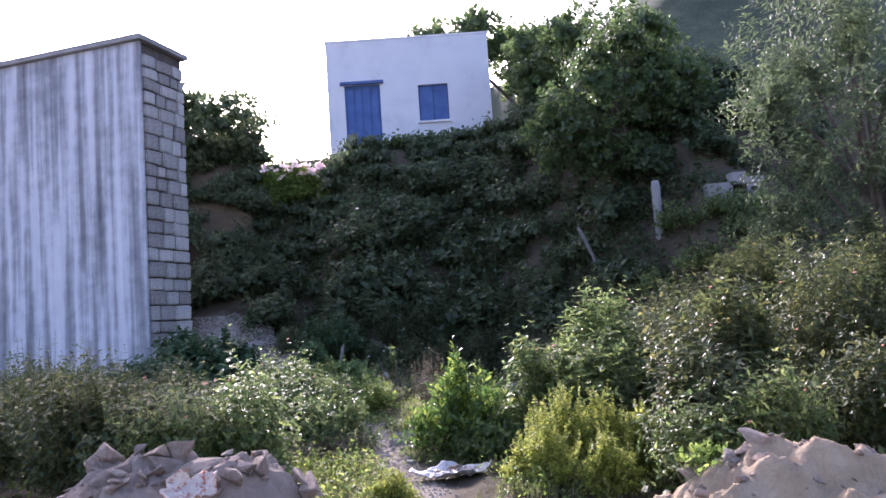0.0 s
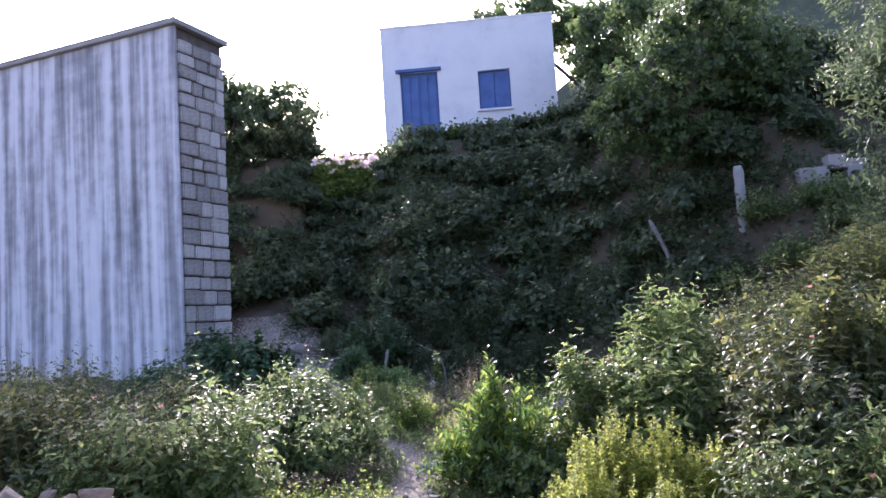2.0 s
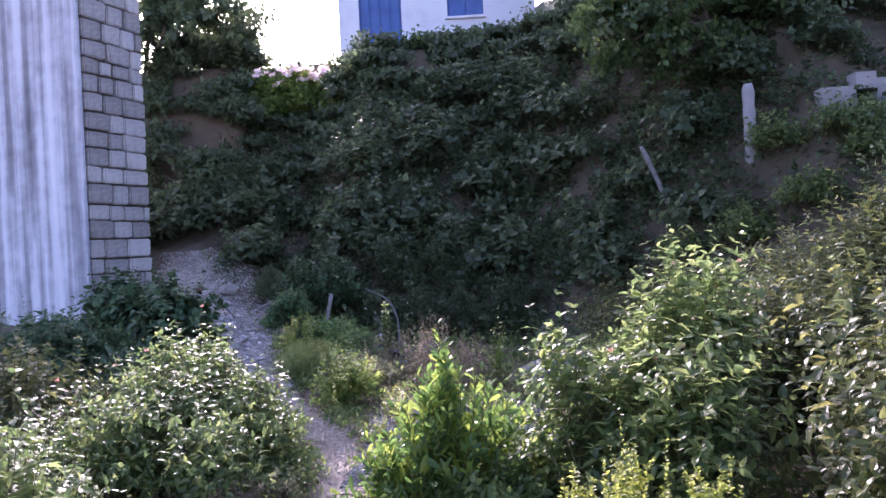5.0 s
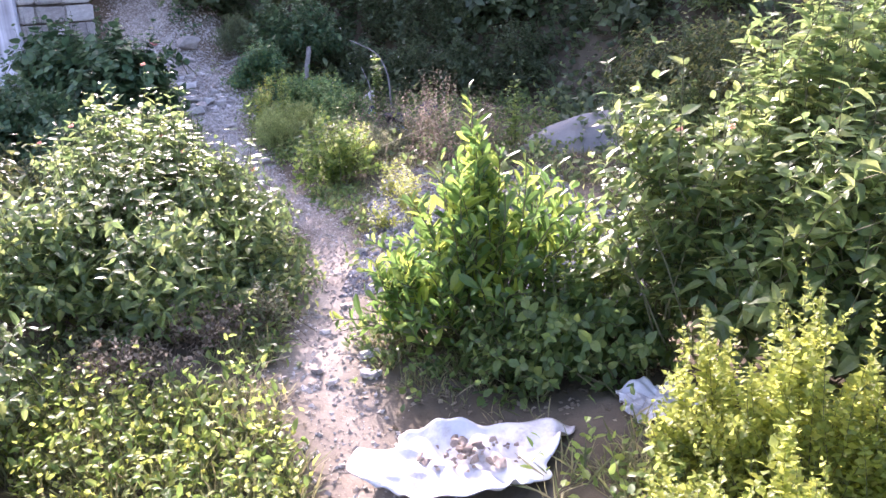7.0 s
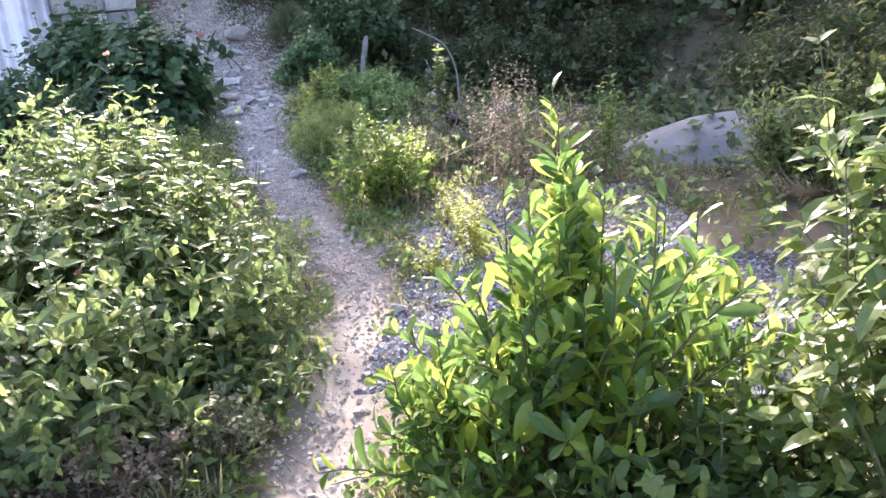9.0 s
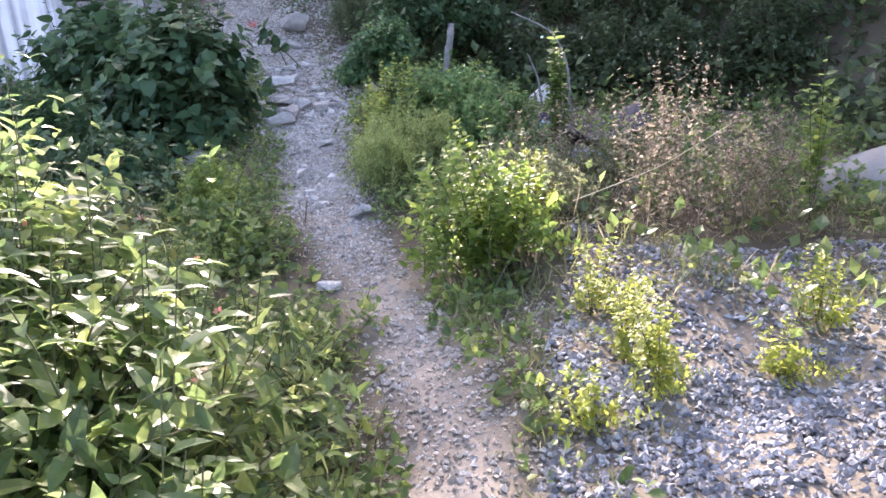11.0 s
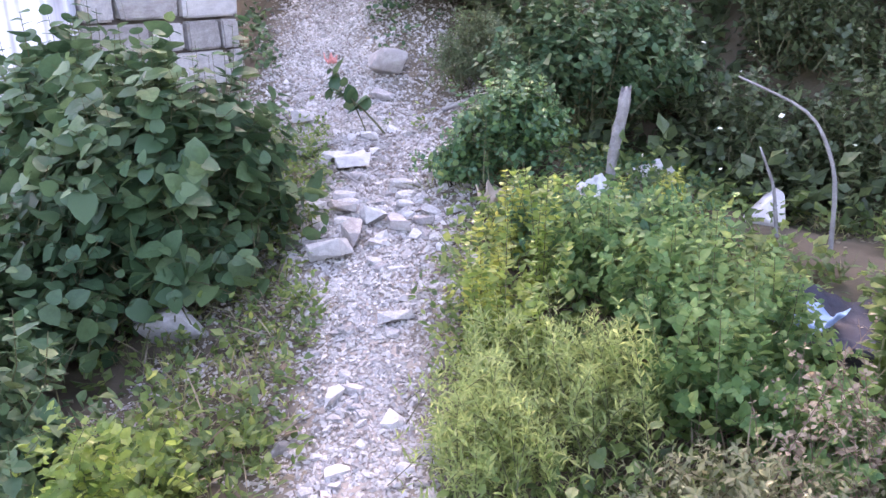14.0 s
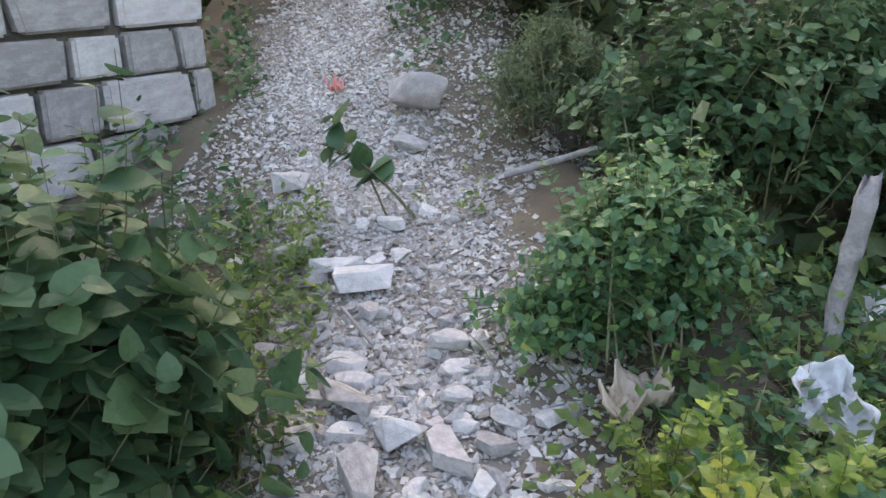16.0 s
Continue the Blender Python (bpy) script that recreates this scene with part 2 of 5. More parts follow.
def box_bm(x0, y0, z0, x1, y1, z1, bevel=0.0, bm=None):
    bm = bm or bmesh.new()
    made = bmesh.ops.create_cube(bm, size=1.0, matrix=Matrix.Translation(((x0 + x1) / 2, (y0 + y1) / 2, (z0 + z1) / 2)) @ Matrix.Diagonal((x1 - x0, y1 - y0, z1 - z0, 1)))
    if bevel:
        edges = list({ed for v in made["verts"] for ed in v.link_edges})
        bmesh.ops.bevel(bm, geom=edges, offset=bevel, segments=2, affect="EDGES", profile=0.6)
    return bm


def tube_arrays(lines, sides=4):
    """Tapering tubes along polylines: a list of (points, radii)."""
    vs, fs, base = [], [], 0
    ang = np.arange(sides) * 2 * np.pi / sides
    for pts, rad in lines:
        pts, rad = np.asarray(pts, float), np.asarray(rad, float)
        tan = np.gradient(pts, axis=0)
        tan /= np.linalg.norm(tan, axis=1, keepdims=True) + 1e-9
        ref = np.where(np.abs(tan[:, 2:3]) > 0.9, [[1.0, 0, 0]], [[0, 0, 1.0]])
        u = np.cross(tan, ref)
        u /= np.linalg.norm(u, axis=1, keepdims=True) + 1e-9
        w = np.cross(tan, u)
        ring = pts[:, None] + rad[:, None, None] * (np.cos(ang)[None, :, None] * u[:, None] + np.sin(ang)[None, :, None] * w[:, None])
        n = len(pts)
        vs.append(ring.reshape(-1, 3))
        i = np.arange(n - 1)[:, None] * sides + np.arange(sides)[None]
        j = np.arange(n - 1)[:, None] * sides + (np.arange(sides)[None] + 1) % sides
        fs.append(np.stack([i, j, j + sides, i + sides], -1).reshape(-1, 4) + base)
        base += n * sides
    return np.concatenate(vs), np.concatenate(fs)


# leaf shapes: rows of (along, half width, drop of the margin), length 1
LANCE = ((0.3, 0.3, 0.06), (0.68, 0.26, 0.04))
OVATE = ((0.27, 0.38, 0.07), (0.68, 0.29, 0.04))
SPOON = ((0.3, 0.15, 0.04), (0.62, 0.24, 0.05), (0.86, 0.19, 0.03))
HEART = ((-0.04, 0.26, 0.02), (0.14, 0.46, 0.05), (0.42, 0.5, 0.05), (0.74, 0.32, 0.01))
LOW = ((0.45, 0.36, 0.06),)
BLADE = ((0.5, 0.03, 0.0),)


def leaf_template(rows, curl=0.2):
    v, f = [(0, 0, 0)], []
    for y, w, d in rows:
        z = -curl * y * y
        v += [(-w, y, z + d), (0, y, z), (w, y, z + d)]
    v.append((0, 1, -curl))
    n = len(rows)
    f += [(0, 2, 1), (0, 3, 2)]
    for k in range(n - 1):
        b = 1 + 3 * k
        f += [(b, b + 1, b + 3), (b + 1, b + 4, b + 3), (b + 1, b + 2, b + 4), (b + 2, b + 5, b + 4)]
    b, t = 1 + 3 * (n - 1), len(v) - 1
    f += [(b, b + 1, t), (b + 1, b + 2, t)]
    return np.array(v, float), np.array(f)


def leaves_arrays(pos, along, normal, length, rows, wide=1.0, curl=0.2):
    """Leaves at pos, pointing along, facing normal, each of its own length."""
    tv, tf = leaf_template(rows, curl)
    along = along / (np.linalg.norm(along, axis=1, keepdims=True) + 1e-9)
    side = np.cross(along, normal)
    side /= np.linalg.norm(side, axis=1, keepdims=True) + 1e-9
    nor = np.cross(side, along)
    tv = tv * [wide, 1, 1]
    v = pos[:, None] + length[:, None, None] * (tv[None, :, 0:1] * side[:, None] + tv[None, :, 1:2] * along[:, None] + tv[None, :, 2:3] * nor[:, None])
    f = tf[None] + (np.arange(len(pos)) * len(tv))[:, None, None]
    return v.reshape(-1, 3), f.reshape(-1, 3)


def twigs_in(r, lobes, count, foot, start=0.35, spread=0.25):
    """Curved shoots from a foot into ellipsoid lobes; returns points (count, 7, 3)."""
    lobes = np.array(lobes, float)
    vol = lobes[:, 3] * lobes[:, 4] * lobes[:, 5]
    vol = vol ** 0.65
    pick = r.choice(len(lobes), count, p=vol / vol.sum())
    d = r.normal(size=(count, 3))
    d[:, 2] = np.abs(d[:, 2]) * 1.1 - 0.25
    d /= np.linalg.norm(d, axis=1, keepdims=True)
    rad = 0.5 + 0.5 * r.random(count) ** 0.6
    k = r.normal(size=(4, 3)) * 2.6
    rad = rad * (1 + 0.16 * np.sin(d @ k[0] + pick) + 0.12 * np.sin(d @ k[1] * 1.9 + 2 * pick) + 0.08 * np.sin(d @ k[2] * 3.1))
    tip = lobes[pick, :3] + d * lobes[pick, 3:] * rad[:, None]
    lead = (r.random(count) < 0.15) & (d[:, 2] > 0.2)
    tip[:, 2] += lead * np.minimum(lobes[pick, 5], 0.7) * (0.12 + 0.34 * r.random(count))
    tip[:, 2] = np.maximum(tip[:, 2], 0.04)
    tip += r.normal(size=(count, 3)) * 0.03
    foot = np.array(foot, float) + r.normal(size=(count, 3)) * [spread, spread, 0]
    core = lobes[pick, :3] * [1, 1, 0.3]
    mix = r.random((count, 1)) * 0.6
    foot = foot * (1 - mix) + core * mix
    foot[:, 2] = 0
    s = foot + (tip - foot) * start
    c = s * 0.45 + tip * 0.55
    c[:, 2] += 0.25 * np.linalg.norm(tip - s, axis=1)
    u = np.linspace(0, 1, 7)[None, :, None]
    c = np.where(lead[:, None], np.stack([tip[:, 0], tip[:, 1], s[:, 2] * 0.6 + tip[:, 2] * 0.4], -1), c)
    return (1 - u) ** 2 * s[:, None] + 2 * u * (1 - u) * c[:, None] + u * u * tip[:, None]


def leaves_on(r, tw, spacing, size, up=0.5, droop=0.25, first=0.15, pair=True, jitter=0.35):
    """Leaves along shoots: places, directions, normals and lengths."""
    n, k, _ = tw.shape
    length = np.linalg.norm(np.diff(tw, axis=1), axis=2).sum(1)
    per = np.maximum(2, (length * (1 - first) / spacing).astype(int))
    idx = np.repeat(np.arange(n), per)
    order = np.concatenate([np.arange(q) for q in per])
    u = first + (1 - first) * (order + 0.9 * r.random(len(idx))) / np.repeat(per, per)
    g = np.clip(u, 0, 0.9999) * (k - 1)
    i0 = g.astype(int)
    fr = (g - i0)[:, None]
    p = tw[idx, i0] * (1 - fr) + tw[idx, i0 + 1] * fr
    tan = tw[idx, i0 + 1] - tw[idx, i0]
    tan /= np.linalg.norm(tan, axis=1, keepdims=True) + 1e-9
    ref = np.cross(tan, np.array([0.0, 0, 1.0]) + r.normal(size=tan.shape) * 0.05)
    ref /= np.linalg.norm(ref, axis=1, keepdims=True) + 1e-9
    w = np.cross(tan, ref)
    phi = order * (np.pi / 2 if pair else 2.4) + np.repeat(r.random(n) * 6.28, per)
    if pair:
        p, tan, ref, w, u = (np.repeat(q, 2, axis=0) for q in (p, tan, ref, w, u))
        phi = np.stack([phi, phi + np.pi], 1).ravel()
    m = len(p)
    out = np.cos(phi)[:, None] * ref + np.sin(phi)[:, None] * w
    along = out + tan * 0.55 + np.array([0, 0, 1.0]) * (0.25 - droop) + r.normal(size=(m, 3)) * jitter * 0.5
    nor = tan * 0.7 + np.array([0, 0, 1.0]) * up + r.normal(size=(m, 3)) * jitter
    ln = size * (0.65 + 0.6 * r.random(m)) * np.where(u > 0.85, 0.65, 1.0)
    return p, along, nor, ln


# ---- the lie of the land ----
PY = np.array([-400, -5, 8, 10.7, 13.1, 14.4, 15.1, 15.7, 17, 18.5, 20.5, 23, 40])
PZ = np.array([0, 0, 0.02, 0.07, 0.22, 0.44, 0.58, 0.7, 1.05, 1.7, 3.2, 6.6, 7.2])
CY = np.array([-400, 0, 5, 7.6, 8.5, 9.6, 10.7, 12.1, 12.6, 13.8, 14.8, 15.5, 16.2, 17.3, 18, 22])
CX = np.array([0, 0.1, -0.1, -0.3, -0.67, -0.83, -1.0, -1.66, -2.02, -2.63, -3.08, -3.45, -3.8, -4.6, -5.1, -6.4])


LUMPS = [(f, amp, *(np.random.default_rng(int(f * 10) + k).random(2) * 6.28)) for f, amp in ((0.9, 0.05), (2.3, 0.03), (6.0, 0.012), (13.0, 0.006)) for k in range(4)]


def lumps(x, y):
    return sum(amp * 0.5 * np.sin(f * (x * np.cos(th) + y * np.sin(th)) * 2 + ph + 1.5 * np.sin(f * 0.7 * x + ph)) for f, amp, th, ph in LUMPS)


def land(x, y):
    """Height of the ground, and the share of it that is trodden bare."""
    x, y = np.asarray(x, float), np.asarray(y, float)
    low = np.interp(y, PY, PZ)
    off = x - np.interp(y, CY, CX)
    foot = 16.6 - 0.85 * np.clip(x - 1.0, 0, 4.5) + 1.5 * np.clip(-2.2 - x, 0, 1.0)
    bank = np.clip(y - foot, 0, None) * 1.15
    hill = np.minimum(bank, 6.5) + np.clip(y - foot - 6, 0, 30) * 0.02
    base = np.interp(y, PY[:10], PZ[:10])
    base = np.where(y > 16, np.minimum(base, 1.0), base)
    z = np.maximum(low * np.clip(1.9 - np.abs(off), 0, 0.7) / 0.7, np.minimum(base * np.exp(-np.clip(off - 0.8, 0, None) * 0.35), base))
    z = np.maximum(z, hill)
    far = np.clip(np.hypot(x, y - 15) - 22, 0, None)
    z = np.where(y > 24, np.minimum(np.maximum(z, 6.8), 7.2) + far * 0.02, z)
    z = np.where((y < 24) & (far > 0), z * np.exp(-far * 0.02), z)
    bare = np.clip(1.25 - np.abs(off) / np.interp(y, [7, 10, 12.5, 14.2, 15, 17, 18], [0.24, 0.2, 0.24, 0.3, 0.5, 0.6, 0.5]), 0, 1) * np.clip(19.2 - y, 0, 1)
    near = (np.abs(x) < 10) & (y > -4) & (y < 26)
    return z + np.where(near, lumps(x, y) * (1 - 0.6 * bare), 0), bare


def gz(x, y):
    return float(land(x, y)[0])

# ---- ground: one sheet to the horizon ----
def axis_steps(lo, hi, step, far):
    mid = np.arange(lo, hi, step)
    out = [hi]
    while out[-1] < far:
        out.append(out[-1] + max(step, (out[-1] - hi) * 0.25 + step))
    left = [lo]
    while left[-1] > -far:
        left.append(left[-1] - max(step, (lo - left[-1]) * 0.25 + step))
    return np.concatenate([left[::-1][:-1], mid, out])


def build_ground():
    xs, ys = axis_steps(-8, 8, 0.1, 900), axis_steps(-2, 23, 0.1, 900)
    gx, gy = np.meshgrid(xs, ys)
    z, bare = land(gx, gy)
    ripple = 0.25 * np.sin(gx * 7 + 2 * np.sin(gy * 3)) * np.sin(gy * 5.3)
    bare = np.clip(bare + np.where(bare > 0.02, ripple, 0), 0, 1)
    patch = np.clip(1.2 - np.hypot((gx + 0.1) / 1.3, (gy - 11.2) / 1.5), 0, 1) * 0.4
    yard = np.clip((6.2 - gy) / 2, 0, 1) * 0.8
    bare = np.maximum(bare, np.maximum(patch, yard))
    nx, ny = len(xs), len(ys)
    i = (np.arange(ny - 1)[:, None] * nx + np.arange(nx - 1)[None]).ravel()
    me = mesh_of("ground", np.stack([gx, gy, z], -1).reshape(-1, 3), np.stack([i, i + 1, i + 1 + nx, i + nx], -1), M_EARTH, True)
    att = me.attributes.new("trodden", "FLOAT", "POINT")
    att.data.foreach_set("value", bare.ravel().astype(np.float32))
    return tagged(new("ground", me), "dry earth with a trodden gravel footpath uphill", "ground", kind="structure")


ground = build_ground()


def build_mountain():
    """Wooded ridge behind the houses, lower towards the sun."""
    xs = np.linspace(-260, 420, 150)
    top = np.interp(xs, [-260, -60, -20, 0, 25, 60, 160, 420], [16, 18, 24, 44, 66, 78, 92, 60])
    r = np.random.default_rng(5)
    rows = []
    for k, (fr, dy) in enumerate(((0, 0), (0.25, 18), (0.5, 38), (0.75, 55), (0.92, 66), (1.0, 74), (0.6, 130))):
        rows.append(np.stack([xs + r.normal(size=len(xs)) * 1.5, 110 + dy + r.normal(size=len(xs)) * 4 + 6 * np.sin(xs / 19), top * fr + (r.normal(size=len(xs)) * 1.3 if fr else 5)], -1))
    n = len(xs)
    i = (np.arange(len(rows) - 1)[:, None] * n + np.arange(n - 1)[None]).ravel()
    return mesh_of("mountain", np.concatenate(rows), np.stack([i, i + 1, i + 1 + n, i + n], -1), M_SCRUB, True)


M_SCRUB = rough_mat("scrub_slope", [(0.2, (0.045, 0.06, 0.04)), (0.5, (0.08, 0.1, 0.065)), (0.85, (0.14, 0.15, 0.1))], 0.15, 1.2, 1.0, 0.95)
tagged(new("backdrop", build_mountain()), "wooded mountain slope in shade behind the house", "mountain", kind="structure")

# ---- whitewashed house on the terrace ----
def build_house():
    x0, x1, y0, y1, z0, z1 = -3.12, 1.92, 24.0, 29.0, 6.6, 10.4
    house = thing("house", pose(x0, y0, z0), "small whitewashed flat-roofed house with blue door and window", "house")
    w, d, h, th = x1 - x0, y1 - y0, z1 - z0, 0.28
    dx0, dx1, dz1 = 0.52, 1.62, 2.42
    wx0, wx1, wz0, wz1 = 2.8, 3.72, 1.15, 2.3
    bm = bmesh.new()
    for a in ((0, 0, dx0, h), (dx1, 0, wx0, h), (wx1, 0, w, h), (dx0, dz1, dx1, h), (wx0, 0, wx1, wz0), (wx0, wz1, wx1, h)):
        box_bm(a[0], 0, a[1], a[2], th, a[3], bm=bm)
    bmesh.ops.remove_doubles(bm, verts=bm.verts, dist=1e-4)
    part("front_wall", bm, M_WHITEWASH, house)
    part("side_wall", box_bm(0, th, 0, th, d, h), M_WHITEWASH, house)
    part("side_wall", box_bm(w - th, th, 0, w, d, h), M_WHITEWASH, house)
    part("back_wall", box_bm(th, d - th, 0, w - th, d, h), M_WHITEWASH, house)
    part("roof", box_bm(-0.03, -0.02, h, w + 0.03, d + 0.03, h + 0.07, 0.02), M_WHITEWASH, house, "whitewashed roof slab")
    door = part("door", box_bm(dx0, 0.1, 0.03, dx1, 0.16, dz1), M_BLUE, house, "closed blue painted double door")
    for k in range(4):
        a = dx0 + 0.06 + k * 0.26
        part("panel", box_bm(a, 0.07, 0.15, a + 0.2, 0.1, dz1 - 0.12, 0.01), M_BLUE, door)
    part("lintel", box_bm(dx0 - 0.12, -0.12, dz1 + 0.002, dx1 + 0.12, -0.002, dz1 + 0.09, 0.01), M_BLUE, house, "blue painted ledge over the door")
    win = part("window", box_bm(wx0, 0.14, wz0, wx1, 0.17, wz1), M_BLUE, house, "closed blue window shutters")
    for k in range(2):
        a = wx0 + 0.03 + k * 0.45
        part("shutter", box_bm(a, 0.1, wz0 + 0.04, a + 0.42, 0.14, wz1 - 0.04, 0.01), M_BLUE, win)
    part("sill", box_bm(wx0 - 0.06, -0.08, wz0 - 0.07, wx1 + 0.06, -0.002, wz0 - 0.002, 0.01), M_WHITEWASH, house)
    part("step", box_bm(dx0 - 0.2, -0.5, 0, dx1 + 0.2, -0.003, 0.22, 0.03), M_CONCRETE, house)


build_house()

# ---- stained building beside the path, and the block wall ----
def streaked_mat():
    m, t, nodes, links, p = node_mat("streaked_limewash")
    tc = nodes.new("ShaderNodeTexCoord")
    mp = nodes.new("ShaderNodeMapping")
    mp.inputs["Scale"].default_value = (2.6, 2.6, 0.12)
    n = nodes.new("ShaderNodeTexNoise")
    n.inputs["Scale"].default_value, n.inputs["Detail"].default_value = 1.6, 6
    links.new(tc.outputs["Object"], mp.inputs["Vector"])
    links.new(mp.outputs[0], n.inputs["Vector"])
    n2 = noise_node(nodes, links, 3.0)
    ad = nodes.new("ShaderNodeMath")
    ad.operation = "MULTIPLY_ADD"
    links.new(n2.outputs["Fac"], ad.inputs[0])
    ad.inputs[1].default_value = 0.3
    links.new(n.outputs["Fac"], ad.inputs[2])
    r = ramp(nodes, [(0.42, (0.16, 0.16, 0.17)), (0.58, (0.36, 0.37, 0.4)), (0.72, (0.66, 0.68, 0.72)), (0.9, (0.8, 0.81, 0.83))])
    links.new(ad.outputs[0], r.inputs["Fac"])
    links.new(r.outputs["Color"], p.inputs["Base Color"])
    p.inputs["Roughness"].default_value = 0.92
    b = nodes.new("ShaderNodeBump")
    b.inputs["Strength"].default_value, b.inputs["Distance"].default_value = 0.4, 0.02
    links.new(ad.outputs[0], b.inputs["Height"])
    links.new(b.outputs["Normal"], p.inputs["Normal"])
    return m


M_STREAK = streaked_mat()
M_JOINT = rough_mat("dark_joint", [(0.2, (0.08, 0.07, 0.06)), (0.8, (0.17, 0.15, 0.13))], 5, 40, 0.6)


def rock_mesh(seed, flat=0.7, n=14, mat=None, rough=0.12):
    """An angular broken stone about 1 across."""
    r = np.random.default_rng(seed)
    bm = bmesh.new()
    for q in r.normal(size=(n, 3)):
        q = q / np.linalg.norm(q) * (0.42 + rough * r.random())
        bm.verts.new((q[0] * (1 + 0.25 * r.random()), q[1] * 0.85, q[2] * flat))
    hull = bmesh.ops.convex_hull(bm, input=bm.verts)
    bmesh.ops.delete(bm, geom=list({g for g in hull["geom_interior"] + hull["geom_unused"] if isinstance(g, bmesh.types.BMVert)}), context="VERTS")
    bmesh.ops.bevel(bm, geom=list(bm.edges), offset=0.025, segments=1, affect="EDGES")
    bmesh.ops.triangulate(bm, faces=bm.faces)
    me = bpy.data.meshes.new("stone")
    bm.to_mesh(me)
    bm.free()
    if mat:
        me.materials.append(mat)
    return me


def block_mesh(seed, mat):
    r = np.random.default_rng(seed)
    bm = bmesh.new()
    bmesh.ops.create_cube(bm, size=1.0)
    for v in bm.verts:
        v.co += Vector(r.normal(size=3) * 0.035)
    bmesh.ops.bevel(bm, geom=list(bm.edges), offset=0.07, segments=2, affect="EDGES")
    me = bpy.data.meshes.new("block")
    bm.to_mesh(me)
    bm.free()
    me.materials.append(mat)
    return me


def build_left_building():
    """Plastered front; the end wall is bare coursed rubble blocks."""
    b = thing("building", pose(-5.95, 16.0, 0.5, 0, 0, -18), "old building with grey-streaked whitewash and a bare stone end", "building")
    h = 7.3
    part("front_wall", box_bm(-9, 0, 0, 0, 0.06, h, 0.015), M_STREAK, b)
    side = part("end_wall", box_bm(-0.35, 0.062, 0, -0.06, 1.45, h), M_JOINT, b, "bare wall of pale stone blocks in dark joints")
    part("far_wall", box_bm(-9, 0.062, 0, -8.65, 1.45, h), M_STREAK, b)
    part("back_wall", box_bm(-8.64, 1.15, 0, -0.36, 1.45, h), M_STREAK, b)
    part("roof", box_bm(-9.05, -0.1, h + 0.002, 0.08, 1.55, h + 0.12, 0.02), M_CONCRETE, b, "flat grey concrete roof slab")
    r = np.random.default_rng(11)
    meshes = [block_mesh(q, M_STONE_OB) for q in range(5)]
    z = 0.1
    while z < h - 0.3:
        k, y = 0.24 + 0.12 * r.random(), 0.07
        while y < 1.4:
            w = min(0.28 + 0.3 * r.random(), 1.45 - y)
            w = 1.45 - y if 1.45 - y - w < 0.15 else w
            part("block", meshes[r.integers(5)], None, side, m=Matrix.Translation((-0.1 + 0.025 * r.random(), y + w / 2, z + k / 2)) @ Matrix.Diagonal((0.24, w - 0.03 - 0.03 * r.random(), k - 0.02 - 0.03 * r.random(), 1)))
            y += w
        z += k


build_left_building()


# ---- scrub and trees ----
def shrub(name, x, y, lobes, count, spacing, size, rows, mat, label, category="shrub", wide=1.0, seed=1, stem=0.004,
          stem_mat=None, every=2, droop=0.25, up=0.5, pair=True, first=0.15, start=0.35, spread=0.25, group="", jitter=0.35, kind="", lift=0.0, curl=0.2):
    """A bush of leafy shoots; lobes are (x, y, z, rx, ry, rz) from its foot."""
    r = np.random.default_rng(seed)
    foot = thing(name, pose(x, y, gz(x, y) - 0.02 + lift), label, category, group, kind)
    tw = twigs_in(r, lobes, count, (0, 0, 0), start, spread)
    p, al, no, ln = leaves_on(r, tw, spacing, size, up, droop, first, pair, jitter)
    v, f = leaves_arrays(p, al, no, ln, rows, wide, curl)
    part("foliage", mesh_of("foliage", v, f, mat), None, foot)
    if stem:
        k = np.linspace(1.0, 0.4, 4)
        lines = [(q[::2], stem * k) for q in tw[::every]]
        sv, sf = tube_arrays(lines, 3)
        tagged(part("branchwork", mesh_of("branchwork", sv, sf, stem_mat or M_STEM), None, foot), kind="stuff")
    return foot, tw


def leaf_parts(parent, p, al, no, ln, rows, mat, wide=1.0, most=260):
    """Large leaves as pieces of their own on one shared mesh, the rest joined."""
    tv, tf = leaf_template(rows)
    me = mesh_of("leaf", tv * [wide, 1, 1], tf, mat, True)
    al = al / (np.linalg.norm(al, axis=1, keepdims=True) + 1e-9)
    side = np.cross(al, no)
    side /= np.linalg.norm(side, axis=1, keepdims=True) + 1e-9
    nor = np.cross(side, al)
    for k in range(min(most, len(p))):
        m = Matrix(((side[k][0], al[k][0], nor[k][0], 0), (side[k][1], al[k][1], nor[k][1], 0), (side[k][2], al[k][2], nor[k][2], 0), (0, 0, 0, 1)))
        part("leaf", me, None, parent, m=Matrix.Translation(p[k]) @ m @ Matrix.Scale(ln[k], 4))


